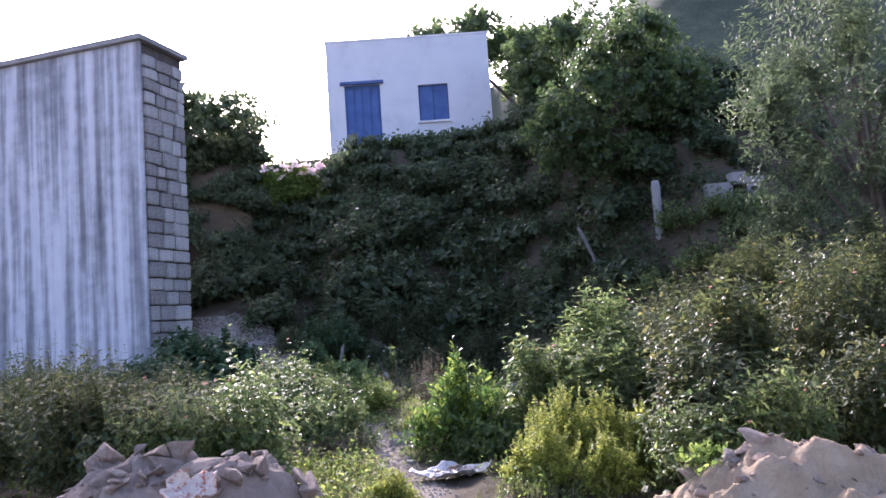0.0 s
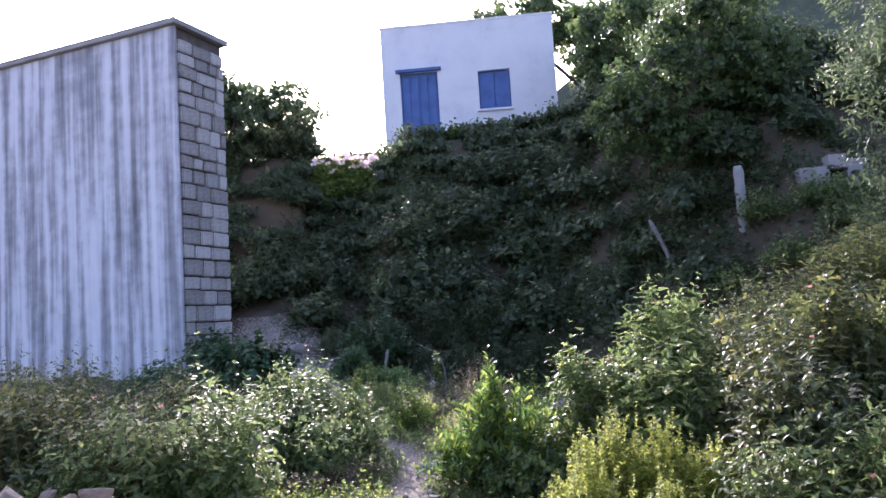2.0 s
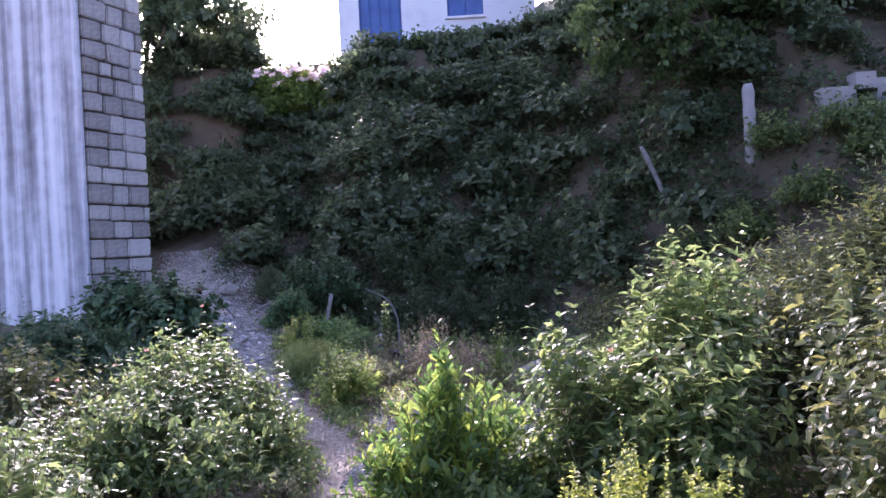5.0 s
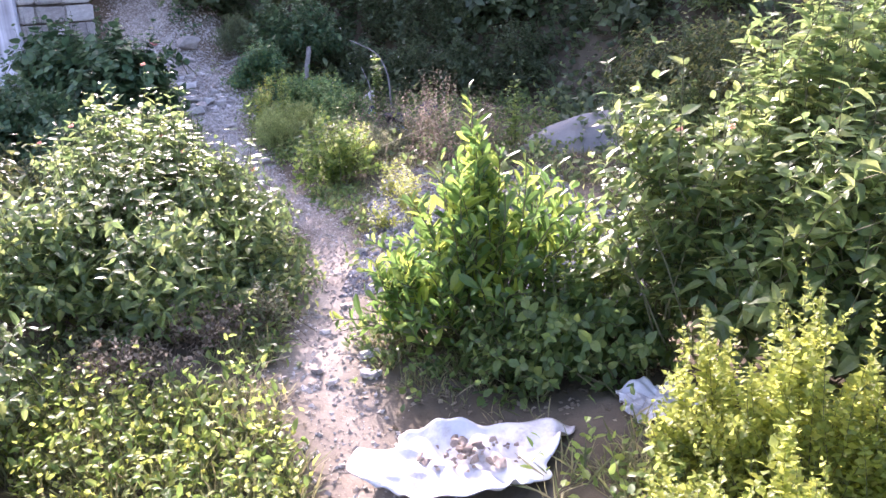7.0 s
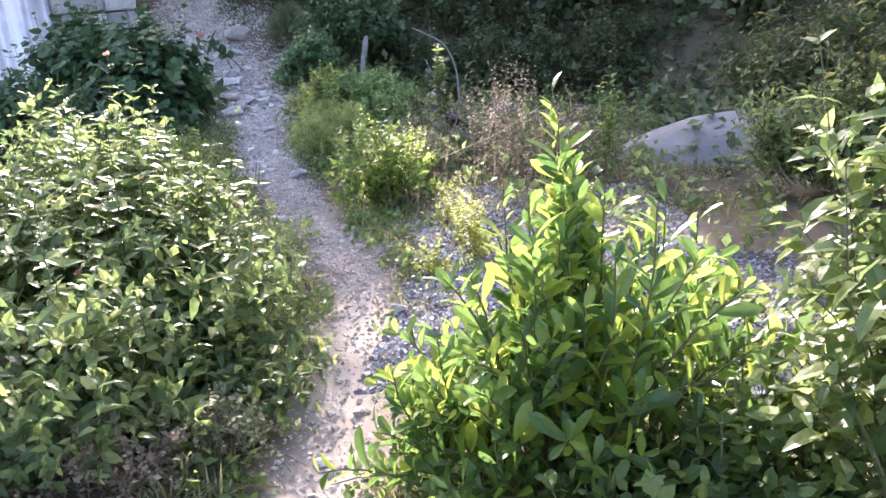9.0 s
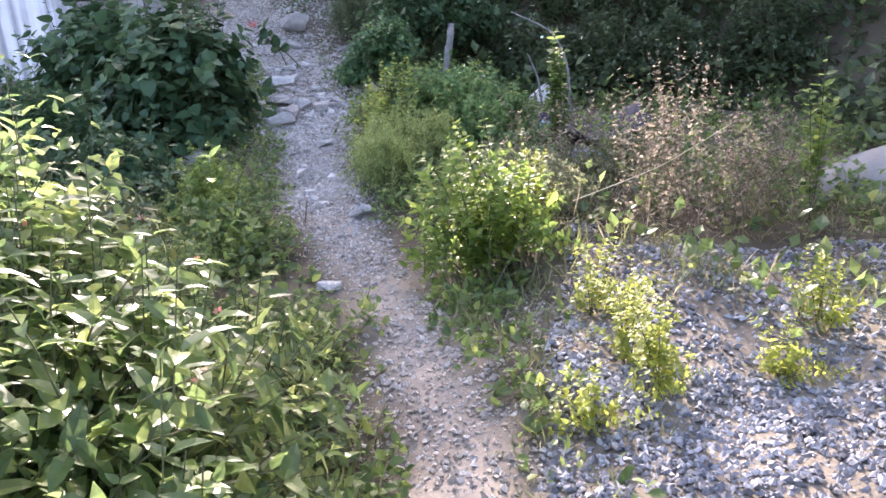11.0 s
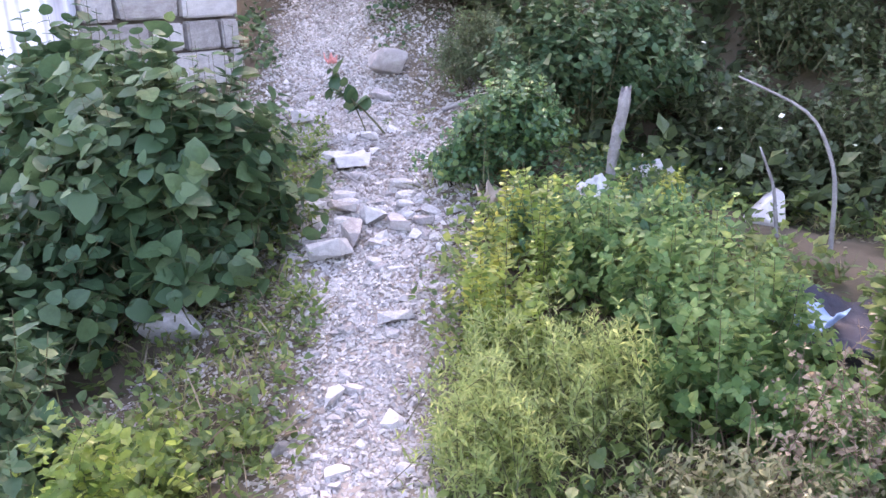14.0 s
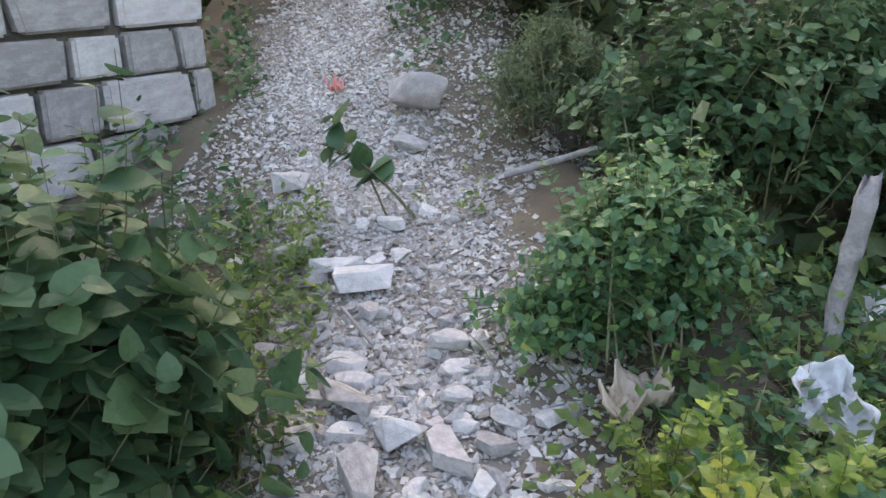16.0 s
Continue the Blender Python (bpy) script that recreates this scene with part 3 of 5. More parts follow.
def leafy_plant(name, x, y, lobes, count, spacing, size, rows, mat, mat_ob, label, category, seed, wide=1.0, up=0.5, droop=0.1, stem=0.005, most=260, first=0.1, start=0.2, spread=0.06):
    """A plant whose large leaves can be told apart."""
    r = np.random.default_rng(seed)
    foot = thing(name, pose(x, y, gz(x, y) - 0.02), label, category)
    tw = twigs_in(r, lobes, count, (0, 0, 0), start, spread)
    p, al, no, ln = leaves_on(r, tw, spacing, size, up, droop, first, False)
    o = np.argsort(p[:, 1] + 0.4 * r.random(len(p)))
    p, al, no, ln = p[o], al[o], no[o], ln[o]
    leaf_parts(foot, p, al, no, ln, rows, mat_ob, wide, most)
    if len(p) > most:
        v, f = leaves_arrays(p[most:], al[most:], no[most:], ln[most:], rows, wide)
        tagged(part("foliage", mesh_of("foliage", v, f, mat), None, foot), kind="stuff")
    base = np.zeros((len(tw), 1, 3)) + r.normal(size=(len(tw), 1, 3)) * [spread, spread, 0]
    full = np.concatenate([base, tw], 1)
    k = np.linspace(1.2, 0.4, 8)
    sv, sf = tube_arrays([(q, stem * k) for q in full], 4)
    tagged(part("branchwork", mesh_of("branchwork", sv, sf, M_STEM), None, foot), kind="stuff")
    return foot, tw


def blossoms(parent, pts, size, mat, name="flower"):
    """Small round flower heads of crossed petals."""
    r = np.random.default_rng(len(pts))
    pts = np.repeat(np.asarray(pts), 9, axis=0)
    d = r.normal(size=pts.shape)
    d[:, 2] = np.abs(d[:, 2])
    v, f = leaves_arrays(pts, d, r.normal(size=pts.shape), size * (0.7 + 0.5 * r.random(len(pts))), LOW, 1.2)
    return part(name, mesh_of(name, v, f, mat), None, parent)


def plain_leaf(name, col, rough=0.6):
    return leaf_mat(name, tuple(c * 0.75 for c in col), col, tuple(min(1, c * 1.2) for c in col), rough, 0.3, 0.3)


M_PINK = plain_leaf("pink_petal", (0.55, 0.3, 0.22))
M_PALE = plain_leaf("pale_petal", (0.75, 0.62, 0.62))
M_WHITEPETAL = plain_leaf("white_petal", (0.8, 0.78, 0.7))
LANTANA = "dense wild shrub with toothed green leaves and upright shoots"


def lantana(x, y, lobes, count, size=0.065, seed=1, heads=5, spacing=0.092, mat=None):
    near = -3.6 < x < 2.6 and 6.5 < y < 10
    # outer shrubs get the olive leaf, its darkness standing for shade
    foot, tw = shrub("shrub", x, y, lobes, int(count * 1.12), spacing, size * 1.12, OVATE if near else LOW, mat or (M_OLIVESHADE if x > 2.2 or x < -2.8 else M_LANTANA), LANTANA, seed=seed, group="dense shrubs beside the path", up=1.3, droop=0.15, jitter=0.6, wide=0.66, curl=0.42)
    r = np.random.default_rng(seed)
    tips = tw[:, -1][tw[:, -1, 2] > np.median(tw[:, -1, 2])]
    if heads:
        flowers = tips[r.choice(len(tips), heads, replace=False)] + [0, 0, 0.01]
        for q in flowers:
            blossoms(foot, [q], 0.02, M_PINK)
    return foot


# dense scrub on both sides, in the sun; the outer shrubs' leaves are shade-darkened
lantana(-1.85, 6.9, [(0, 0, 0.55, 0.6, 0.6, 0.75), (-0.5, -0.3, 0.5, 0.6, 0.5, 0.75), (0.2, -0.3, 0.35, 0.45, 0.4, 0.5)], 950, 0.062, 21)
lantana(-2.15, 7.85, [(0, 0, 0.32, 0.5, 0.45, 0.42), (-0.5, 0.1, 0.4, 0.5, 0.45, 0.5)], 620, 0.055, 42, 3)
lantana(-3.1, 7.1, [(0, 0, 0.6, 0.8, 0.8, 0.8), (-0.6, 0.3, 0.6, 0.6, 0.6, 0.9)], 900, 0.062, 22, 3)
lantana(-4.6, 7.4, [(0, 0, 0.6, 0.9, 0.9, 0.85), (-0.7, -0.5, 0.5, 0.7, 0.7, 0.7)], 800, 0.065, 23, 0)
lantana(-6.4, 8.0, [(0, 0, 0.7, 1.2, 1.0, 0.9)], 600, 0.07, 43, 0)
lantana(-1.95, 9.7, [(0, 0, 0.45, 0.65, 0.7, 0.68), (0.62, -0.2, 0.32, 0.42, 0.55, 0.45), (0.92, -0.25, 0.13, 0.28, 0.5, 0.18), (0.35, -0.75, 0.26, 0.55, 0.5, 0.46), (-0.3, -0.8, 0.4, 0.5, 0.5, 0.5), (-0.3, 0.5, 0.5, 0.6, 0.5, 0.7), (0.35, 0.35, 0.35, 0.4, 0.5, 0.5)], 2100, 0.062, 24, 7)
lantana(-3.3, 9.5, [(0, 0, 0.5, 0.8, 0.8, 0.75), (-0.4, 0.8, 0.5, 0.8, 0.7, 0.75)], 1000, 0.065, 25, 3)
lantana(-5.0, 9.8, [(0, 0, 0.6, 1.0, 1.2, 0.9)], 700, 0.065, 44, 0)
lantana(-2.9, 11.3, [(0, 0, 0.35, 0.6, 0.55, 0.45)], 420, 0.06, 45, 0)
lantana(1.25, 8.35, [(0, 0, 0.6, 0.5, 0.55, 0.75), (-0.45, 0.2, 0.7, 0.3, 0.3, 0.7), (0.3, -0.45, 0.55, 0.5, 0.45, 0.75), (0.5, 0.4, 0.9, 0.5, 0.5, 0.85)], 780, 0.076, 26, 8)
lantana(2.4, 7.3, [(0, 0, 0.6, 0.65, 0.7, 0.8), (0.5, 0.4, 0.8, 0.6, 0.6, 0.9), (-0.3, -0.5, 0.45, 0.5, 0.45, 0.65)], 1050, 0.07, 27, 6)
lantana(2.6, 9.3, [(0, 0, 0.9, 0.8, 0.8, 0.9), (-0.6, 0.5, 0.7, 0.6, 0.6, 0.7)], 1000, 0.07, 28, 4)
lantana(4.1, 8.2, [(0, 0, 0.9, 0.9, 0.9, 1.15), (0.7, -0.6, 0.8, 0.9, 0.8, 1.0)], 1100, 0.07, 29, 3)
lantana(3.6, 11.4, [(0, 0, 0.8, 1.1, 0.9, 1.0), (-0.9, 0.8, 0.7, 0.9, 0.7, 0.8)], 1000, 0.075, 30, 0)
lantana(3.3, 10.3, [(0, 0, 1.1, 0.8, 0.7, 0.9), (0.9, 0.2, 1.5, 0.9, 0.8, 1.0)], 700, 0.075, 39, 0)
lantana(-1.8, 10.75, [(0, 0, 0.25, 0.42, 0.5, 0.34), (-0.45, 0.2, 0.28, 0.4, 0.45, 0.36), (0.22, -0.1, 0.16, 0.32, 0.5, 0.24), (0.0, 0.6, 0.16, 0.3, 0.4, 0.22)], 620, 0.055, 41, 3)
lantana(-2.45, 11.2, [(0, 0, 0.25, 0.4, 0.5, 0.35)], 260, 0.055, 40, 2)
lantana(5.6, 9.8, [(0, 0, 1.2, 1.2, 1.2, 1.4)], 900, 0.075, 46, 0)
lantana(2.0, 6.2, [(0, 0, 0.4, 0.5, 0.45, 0.5), (0.6, -0.1, 0.5, 0.5, 0.45, 0.55)], 750, 0.062, 31, 4)
lantana(3.6, 6.3, [(0, 0, 0.55, 0.8, 0.7, 0.8)], 700, 0.065, 47, 3)
lantana(1.9, 12.4, [(0, 0, 0.4, 0.7, 0.7, 0.55)], 380, 0.07, 48, 0)
lantana(5.6, 13.2, [(0, 0, 0.9, 1.3, 1.0, 1.0)], 700, 0.085, 49, 0)
lantana(2.6, 14.6, [(0, 0, 0.6, 1.0, 0.8, 0.7)], 500, 0.085, 50, 0)

for x, y, hh, sd in ((0.82, 6.75, 0.62, 32), (1.25, 6.45, 0.5, 51), (0.62, 7.0, 0.4, 52), (1.0, 7.2, 0.78, 53), (1.3, 7.0, 0.7, 56), (1.6, 6.75, 0.62, 57), (0.85, 7.45, 0.55, 58), (-0.55, 6.9, 0.3, 54)):
    shrub("lime_shrub", x, y, [(0, 0, hh * 0.6, 0.13, 0.12, hh * 0.6), (0.16, -0.1, hh * 0.42, 0.1, 0.1, hh * 0.5), (-0.14, 0.06, hh * 0.36, 0.12, 0.12, hh * 0.42)], 130, 0.018, 0.03, LOW, M_LIME,
          "airy yellow-green shrub with tiny leaves in full sun", seed=sd, stem=0.002, start=0.1, jitter=0.7, spread=0.12, group="lime shrubs")

for x, y, sd in ((-1.75, 8.65, 241), (-1.3, 8.75, 242), (-2.3, 8.7, 243), (-1.55, 8.35, 244), (-1.1, 8.95, 245)):
    shrub("dry_weed", x, y, [(0, 0, 0.12, 0.28, 0.2, 0.16)], 70, 0.035, 0.028, LOW, M_GREYWEED if sd % 2 else M_DRY, "low tangle of dry and green stalks under the shrubs", "weed", seed=sd, stem=0.002, stem_mat=M_TWIG, start=0.05, spread=0.2, every=1, group="tangled dry weeds")

# sapling in the middle, its big glossy leaves one by one
leafy_plant("sapling", 0.08, 8.85, [(0.05, 0.04, 0.78, 0.13, 0.15, 0.54), (0.05, 0.04, 0.95, 0.1, 0.1, 0.4), (0.05, 0.02, 0.65, 0.16, 0.16, 0.4), (-0.12, -0.05, 0.72, 0.3, 0.28, 0.3), (0.12, 0, 0.5, 0.46, 0.4, 0.46), (0.45, 0.05, 0.38, 0.5, 0.42, 0.42), (-0.3, 0, 0.4, 0.36, 0.34, 0.3), (-0.42, -0.1, 0.18, 0.38, 0.33, 0.22), (0.05, -0.2, 0.25, 0.5, 0.35, 0.3)],
            230, 0.032, 0.108, SPOON, M_GLOSSY, M_GLOSSY_OB, "young sapling with glossy spoon-shaped bright green leaves", "sapling", 33, wide=0.68, up=0.15, droop=-0.45, most=290, first=0.3)
shrub("low_shrub", 0.6, 8.55, [(0, 0, 0.2, 0.5, 0.4, 0.35), (-0.35, -0.1, 0.15, 0.3, 0.3, 0.25)], 420, 0.05, 0.06, LANCE, M_WEED, "low leafy undergrowth at the foot of the sapling", seed=55)

# middle ground, right of the path
shrub("shrub", -1.22, 12.2, [(0, 0, 0.4, 0.28, 0.25, 0.42), (0.2, 0.1, 0.3, 0.3, 0.28, 0.4), (-0.18, -0.05, 0.2, 0.24, 0.24, 0.24)], 115, 0.034, 0.052, OVATE, M_WEED_SUN, "leafy light green shrub beside the gravel path", seed=34, wide=0.75, start=0.15)
for x, y, hh, sd in ((-0.64, 11.74, 0.4, 61), (-0.42, 11.1, 0.42, 62), (0.19, 11.7, 0.3, 63), (0.0, 11.35, 0.2, 64), (-0.64, 10.9, 0.2, 65), (-0.5, 11.35, 0.36, 59), (-1.0, 12.75, 0.5, 60)):
    shrub("yellow_herb", x, y, [(0, 0, hh * 0.6, 0.1, 0.1, hh * 0.55), (0.05, -0.04, hh * 0.3, 0.16, 0.13, hh * 0.3)], 30, 0.018, 0.026, OVATE, M_LIME, "sparse yellow-green herb growing from the gravel", "herb", seed=sd, stem=0.0022, start=0.1, spread=0.05, group="yellow herbs", wide=0.8)
shrub("dry_weed", -0.3, 12.6, [(0, 0, 0.6, 0.4, 0.35, 0.4)], 80, 0.05, 0.022, LOW, M_DRY, "dry brown airy weed with thin twigs", "weed", seed=66, stem=0.002, stem_mat=M_TWIG, start=0.05)
shrub("dry_weed", 0.15, 13.0, [(0, 0, 0.45, 0.35, 0.3, 0.35)], 80, 0.05, 0.022, LOW, M_DRY, "dry brown airy weed with thin twigs", "weed", seed=67, stem=0.002, stem_mat=M_TWIG, start=0.05)
shrub("dry_weed", -1.0, 13.6, [(0, 0, 0.4, 0.4, 0.35, 0.35)], 90, 0.06, 0.022, LOW, M_DRY, "dry brown airy weed with thin twigs", "weed", seed=68, stem=0.002, stem_mat=M_TWIG, start=0.05)
shrub("tall_herb", 0.48, 13.2, [(0, 0, 0.5, 0.09, 0.09, 0.45)], 8, 0.055, 0.065, LANCE, M_WEED_SUN, "tall upright herb with narrow leaves", "herb", seed=69, start=0.05, spread=0.03)
shrub("tall_herb", -0.95, 14.0, [(0, 0, 0.5, 0.08, 0.08, 0.45)], 12, 0.04, 0.06, OVATE, M_WEED, "tall upright herb with small green leaves", "herb", seed=70, start=0.05, spread=0.03)
for x, y, hh, sd in ((-2.0, 13.4, 0.5, 71), (-1.8, 13.75, 0.55, 72), (-2.1, 13.85, 0.42, 73)):
    shrub("feathery_shrub", x, y, [(0, 0, hh * 0.45, 0.2, 0.24, hh * 0.55)], 130, 0.024, 0.042, LOW, M_FEATHER, "soft feathery light green bush beside the path", seed=sd, stem=0.002, wide=0.32, start=0.1, droop=-0.3, group="feathery bushes")
for x, y, hh, sd in ((-1.45, 13.95, 0.55, 201), (-1.65, 14.25, 0.6, 202), (-1.3, 14.3, 0.5, 203), (-1.95, 14.55, 0.5, 204), (-1.15, 13.8, 0.4, 205), (-1.6, 14.7, 0.5, 206)):
    shrub("green_herb", x, y, [(0, 0, hh * 0.5, 0.22, 0.22, hh * 0.6), (0.08, -0.08, hh * 0.3, 0.25, 0.22, hh * 0.35)], 85, 0.026, 0.04, OVATE, M_HERB, "soft fresh green herb with many upright shoots", "herb", seed=sd, stem=0.003, start=0.1, spread=0.12, droop=0.1, group="green herbs")
for x, y, hh, sd in ((-2.2, 14.0, 0.6, 211), (-2.12, 14.35, 0.62, 212), (-2.3, 14.2, 0.42, 213), (-2.5, 15.05, 0.34, 214), (-2.3, 14.9, 0.36, 215), (-2.35, 14.75, 0.4, 216), (-2.0, 13.95, 0.55, 217), (-2.15, 14.9, 0.42, 218), (-1.75, 15.1, 0.5, 219), (-1.95, 15.2, 0.45, 220)):
    shrub("yellow_herb", x, y, [(0, 0, hh * 0.6, 0.09, 0.09, hh * 0.55), (0, 0, hh * 0.3, 0.16, 0.16, hh * 0.3)], 24, 0.024, 0.036, OVATE, M_LIME if sd % 3 == 0 else M_WEED_SUN, "upright yellow-green herb with small round leaves beside the path", "herb", seed=sd, stem=0.003, start=0.08, spread=0.06, group="upright yellow herbs")
for x, y, sd in ((-1.1, 13.2, 221), (-0.8, 13.5, 222), (-1.35, 13.4, 223), (-0.5, 13.8, 224), (-0.9, 12.95, 225)):
    shrub("low_weed", x, y, [(0, 0, 0.16, 0.3, 0.28, 0.2)], 110, 0.028, 0.03, LOW, M_GREYWEED, "low grey-green weed with dry stalks", "weed", seed=sd, stem=0.002, start=0.1, spread=0.2, wide=0.7, group="grey-green weeds")

# shaded upper part
leafy_plant("broad_leaf_shrub", -3.95, 14.5, [(0, 0, 0.65, 0.5, 0.55, 0.52), (0.1, 0.4, 0.32, 0.38, 0.38, 0.36), (0.05, -0.1, 0.3, 0.4, 0.42, 0.38), (-0.5, 0.1, 0.65, 0.5, 0.5, 0.5), (-0.3, -0.35, 0.35, 0.45, 0.35, 0.4), (0.2, -0.25, 0.12, 0.35, 0.35, 0.16)], 460, 0.05, 0.11, HEART, M_VINE, M_VINE_OB,
            "shaded shrub with broad heart-shaped dark green leaves", "shrub", 35, up=0.55, droop=0.45, most=290, spread=0.25, wide=0.88, stem=0.003)
shrub("broad_leaf_shrub", -4.15, 13.85, [(0, 0, 0.3, 0.4, 0.35, 0.36), (-0.5, 0, 0.35, 0.4, 0.35, 0.4), (0.15, 0.15, 0.15, 0.3, 0.25, 0.18)], 150, 0.06, 0.085, HEART, M_VINE, "low shaded shrub with broad dark green leaves", seed=37, up=0.7, droop=0.4, pair=False, wide=0.9, start=0.15)
leafy_plant("broad_leaf_shrub", -4.9, 14.9, [(0, 0, 0.6, 0.6, 0.6, 0.6)], 150, 0.06, 0.11, HEART, M_VINE, M_VINE_OB, "shaded shrub with broad heart-shaped dark green leaves", "shrub", 36, up=0.7, droop=0.35, most=40, spread=0.2)
shrub("shrub", -3.75, 12.9, [(0, 0, 0.35, 0.6, 0.6, 0.42), (-0.7, 0.2, 0.4, 0.6, 0.6, 0.55), (0.3, -0.4, 0.2, 0.45, 0.5, 0.28)], 850, 0.06, 0.065, OVATE, M_VINE, "shaded green shrub at the path's edge", seed=74)
shrub("shrub", -4.9, 13.0, [(0, 0, 0.5, 0.8, 0.8, 0.7)], 500, 0.07, 0.075, OVATE, M_VINE, "shaded green shrub at the path's edge", seed=75)
for x, y, hh, sd in ((-2.55, 12.2, 0.26, 231), (-2.75, 12.55, 0.3, 232), (-2.6, 11.85, 0.3, 233), (-3.05, 13.15, 0.24, 234), (-3.2, 12.4, 0.34, 235)):
    shrub("path_weed", x, y, [(0, 0, hh * 0.5, 0.24, 0.26, hh * 0.55), (-0.2, 0.05, hh * 0.4, 0.22, 0.22, hh * 0.5)], 120, 0.032, 0.045, OVATE, M_WEED, "leafy green weed at the path's edge", "weed", seed=sd, stem=0.002, start=0.1, spread=0.15, wide=0.75, group="weeds at the path's edge")
shrub("yellow_herb", -2.95, 12.85, [(0, 0, 0.25, 0.2, 0.2, 0.28)], 60, 0.03, 0.035, OVATE, M_WEED_SUN, "low yellow-green herb at the path's edge", "herb", seed=76, stem=0.002)
shrub("shrub", -2.7, 15.72, [(0, 0, 0.3, 0.28, 0.26, 0.3), (0.14, 0.12, 0.3, 0.28, 0.26, 0.32), (-0.24, -0.14, 0.1, 0.2, 0.2, 0.14)], 460, 0.036, 0.046, OVATE, M_VINE_FRESH, "round-leaved fresh green shrub beside the path", seed=79, start=0.12, spread=0.15)
shrub("shrub", -2.15, 14.85, [(0, 0, 0.14, 0.3, 0.22, 0.18), (0.35, 0, 0.16, 0.3, 0.22, 0.2)], 240, 0.036, 0.045, OVATE, M_VINE_FRESH, "low fresh green shrub below the stake", seed=84)
shrub("shrub", -2.65, 16.75, [(0, 0, 0.6, 0.4, 0.4, 0.5), (0.5, 0, 0.6, 0.5, 0.4, 0.5)], 420, 0.055, 0.062, OVATE, M_VINE, "shaded shrub with long leaves on the bank", seed=80)
shrub("shrub", -3.35, 17.3, [(0, 0, 0.35, 0.35, 0.35, 0.4)], 260, 0.03, 0.05, LOW, M_DARKLEAF, "thin shaded weeds beside the boulder", seed=81, wide=0.4)
leafy_plant("young_shoot", -3.68, 16.36, [(-0.46, 0.02, 0.44, 0.03, 0.03, 0.03), (-0.42, 0, 0.34, 0.05, 0.05, 0.04)], 3, 0.05, 0.125, HEART, M_VINE, M_VINE_OB, "leaning young shoot with a few broad leaves over the path", "shoot", 82, wide=0.75, up=1.4, stem=0.006, spread=0.01, start=0.0, first=0.3, droop=0.3)
leafy_plant("young_shoot", -4.15, 15.3, [(0, 0, 0.68, 0.1, 0.1, 0.16)], 5, 0.08, 0.13, OVATE, M_VINE, M_VINE_OB, "upright young shoot with a few broad leaves", "shoot", 83, wide=0.8, stem=0.006, spread=0.02, start=0.05)


# ---- low growth that nobody could count ----
def cover(name, label, boxes, n, rows, size, mat, leaves=8, height=0.12, wide=1.0, seed=1, gap=0.45, upright=0.6):
    """Small plants strewn over stretches of ground, keeping off the path."""
    r = np.random.default_rng(seed)
    area = np.array([(b[2] - b[0]) * (b[3] - b[1]) for b in boxes])
    which = r.choice(len(boxes), n, p=area / area.sum())
    b = np.array(boxes)[which]
    x, y = b[:, 0] + (b[:, 2] - b[:, 0]) * r.random(n), b[:, 1] + (b[:, 3] - b[:, 1]) * r.random(n)
    x, y = x + r.normal(size=n) * 0.16, y + r.normal(size=n) * 0.16
    clump = np.sin(x * 2.1 + 3 * np.sin(y * 0.8)) * np.sin(y * 2.6 + 2 * np.sin(x)) + 0.8 * r.random(n)
    keep = (np.abs(x - np.interp(y, CY, CX)) > gap + 0.12 * r.random(n)) & (clump > -0.1)
    x, y = x[keep], y[keep]
    z = land(x, y)[0]
    base = np.stack([x, y, z], -1)
    m = len(x) * leaves
    p = np.repeat(base, leaves, axis=0) + r.normal(size=(m, 3)) * [0.03, 0.03, 0] + np.abs(r.normal(size=(m, 1))) * [[0, 0, height]]
    d = r.normal(size=(m, 3))
    d[:, 2] = np.abs(d[:, 2]) * upright + upright * 0.5
    nor = r.normal(size=(m, 3)) * 0.5 + [0, 0, 1.0]
    v, f = leaves_arrays(p, d, nor, size * (0.6 + 0.7 * r.random(m)), rows, wide)
    return tagged(new(name, mesh_of(name, v, f, mat)), label, "undergrowth", kind="stuff")


FRONT = [(-2.6, 6.9, -0.6, 8.5), (0.5, 6.6, 2.0, 7.6)]
MARGIN = [(-2.5, 10.9, -1.2, 12.1), (-3.4, 11.8, -1.9, 14.6), (-2.4, 12.6, -1.2, 13.6), (-4.6, 14.6, -3.6, 16.4)]
MIDDLE = [(-1.4, 11.9, 1.6, 14.5), (-3.2, 10.8, -1.6, 12.6)]
UPPER = [(-5.2, 11.8, -2.4, 15.6), (-2.3, 13.2, 1.0, 16.6)]
cover("undergrowth", "low bright green weeds in the sun", FRONT, 1500, LANCE, 0.046, M_WEED_SUN, 9, 0.09, wide=0.75, seed=91, gap=0.24)
cover("grass", "short green and dry grass in tufts", FRONT, 2000, BLADE, 0.14, M_GRASS, 12, 0.0, seed=92, gap=0.26, upright=1.4)
EDGES = [(-1.75, 8.3, -0.85, 11.4), (-0.5, 8.4, 0.4, 9.5), (-1.5, 11.4, -1.1, 12.6)]
cover("undergrowth", "low weeds creeping along the path's edges", EDGES, 900, LANCE, 0.045, M_WEED, 8, 0.05, seed=101, gap=0.12)
cover("yellow_weed", "yellowish small-leaved weeds in the sun", [(-2.4, 6.8, -0.5, 8.3)], 420, LOW, 0.03, M_LIME, 14, 0.12, seed=105, gap=0.22)
cover("grass", "thin green and dry grass along the path", EDGES, 1300, BLADE, 0.1, M_GRASS, 11, 0.0, seed=102, gap=0.22, upright=1.2)
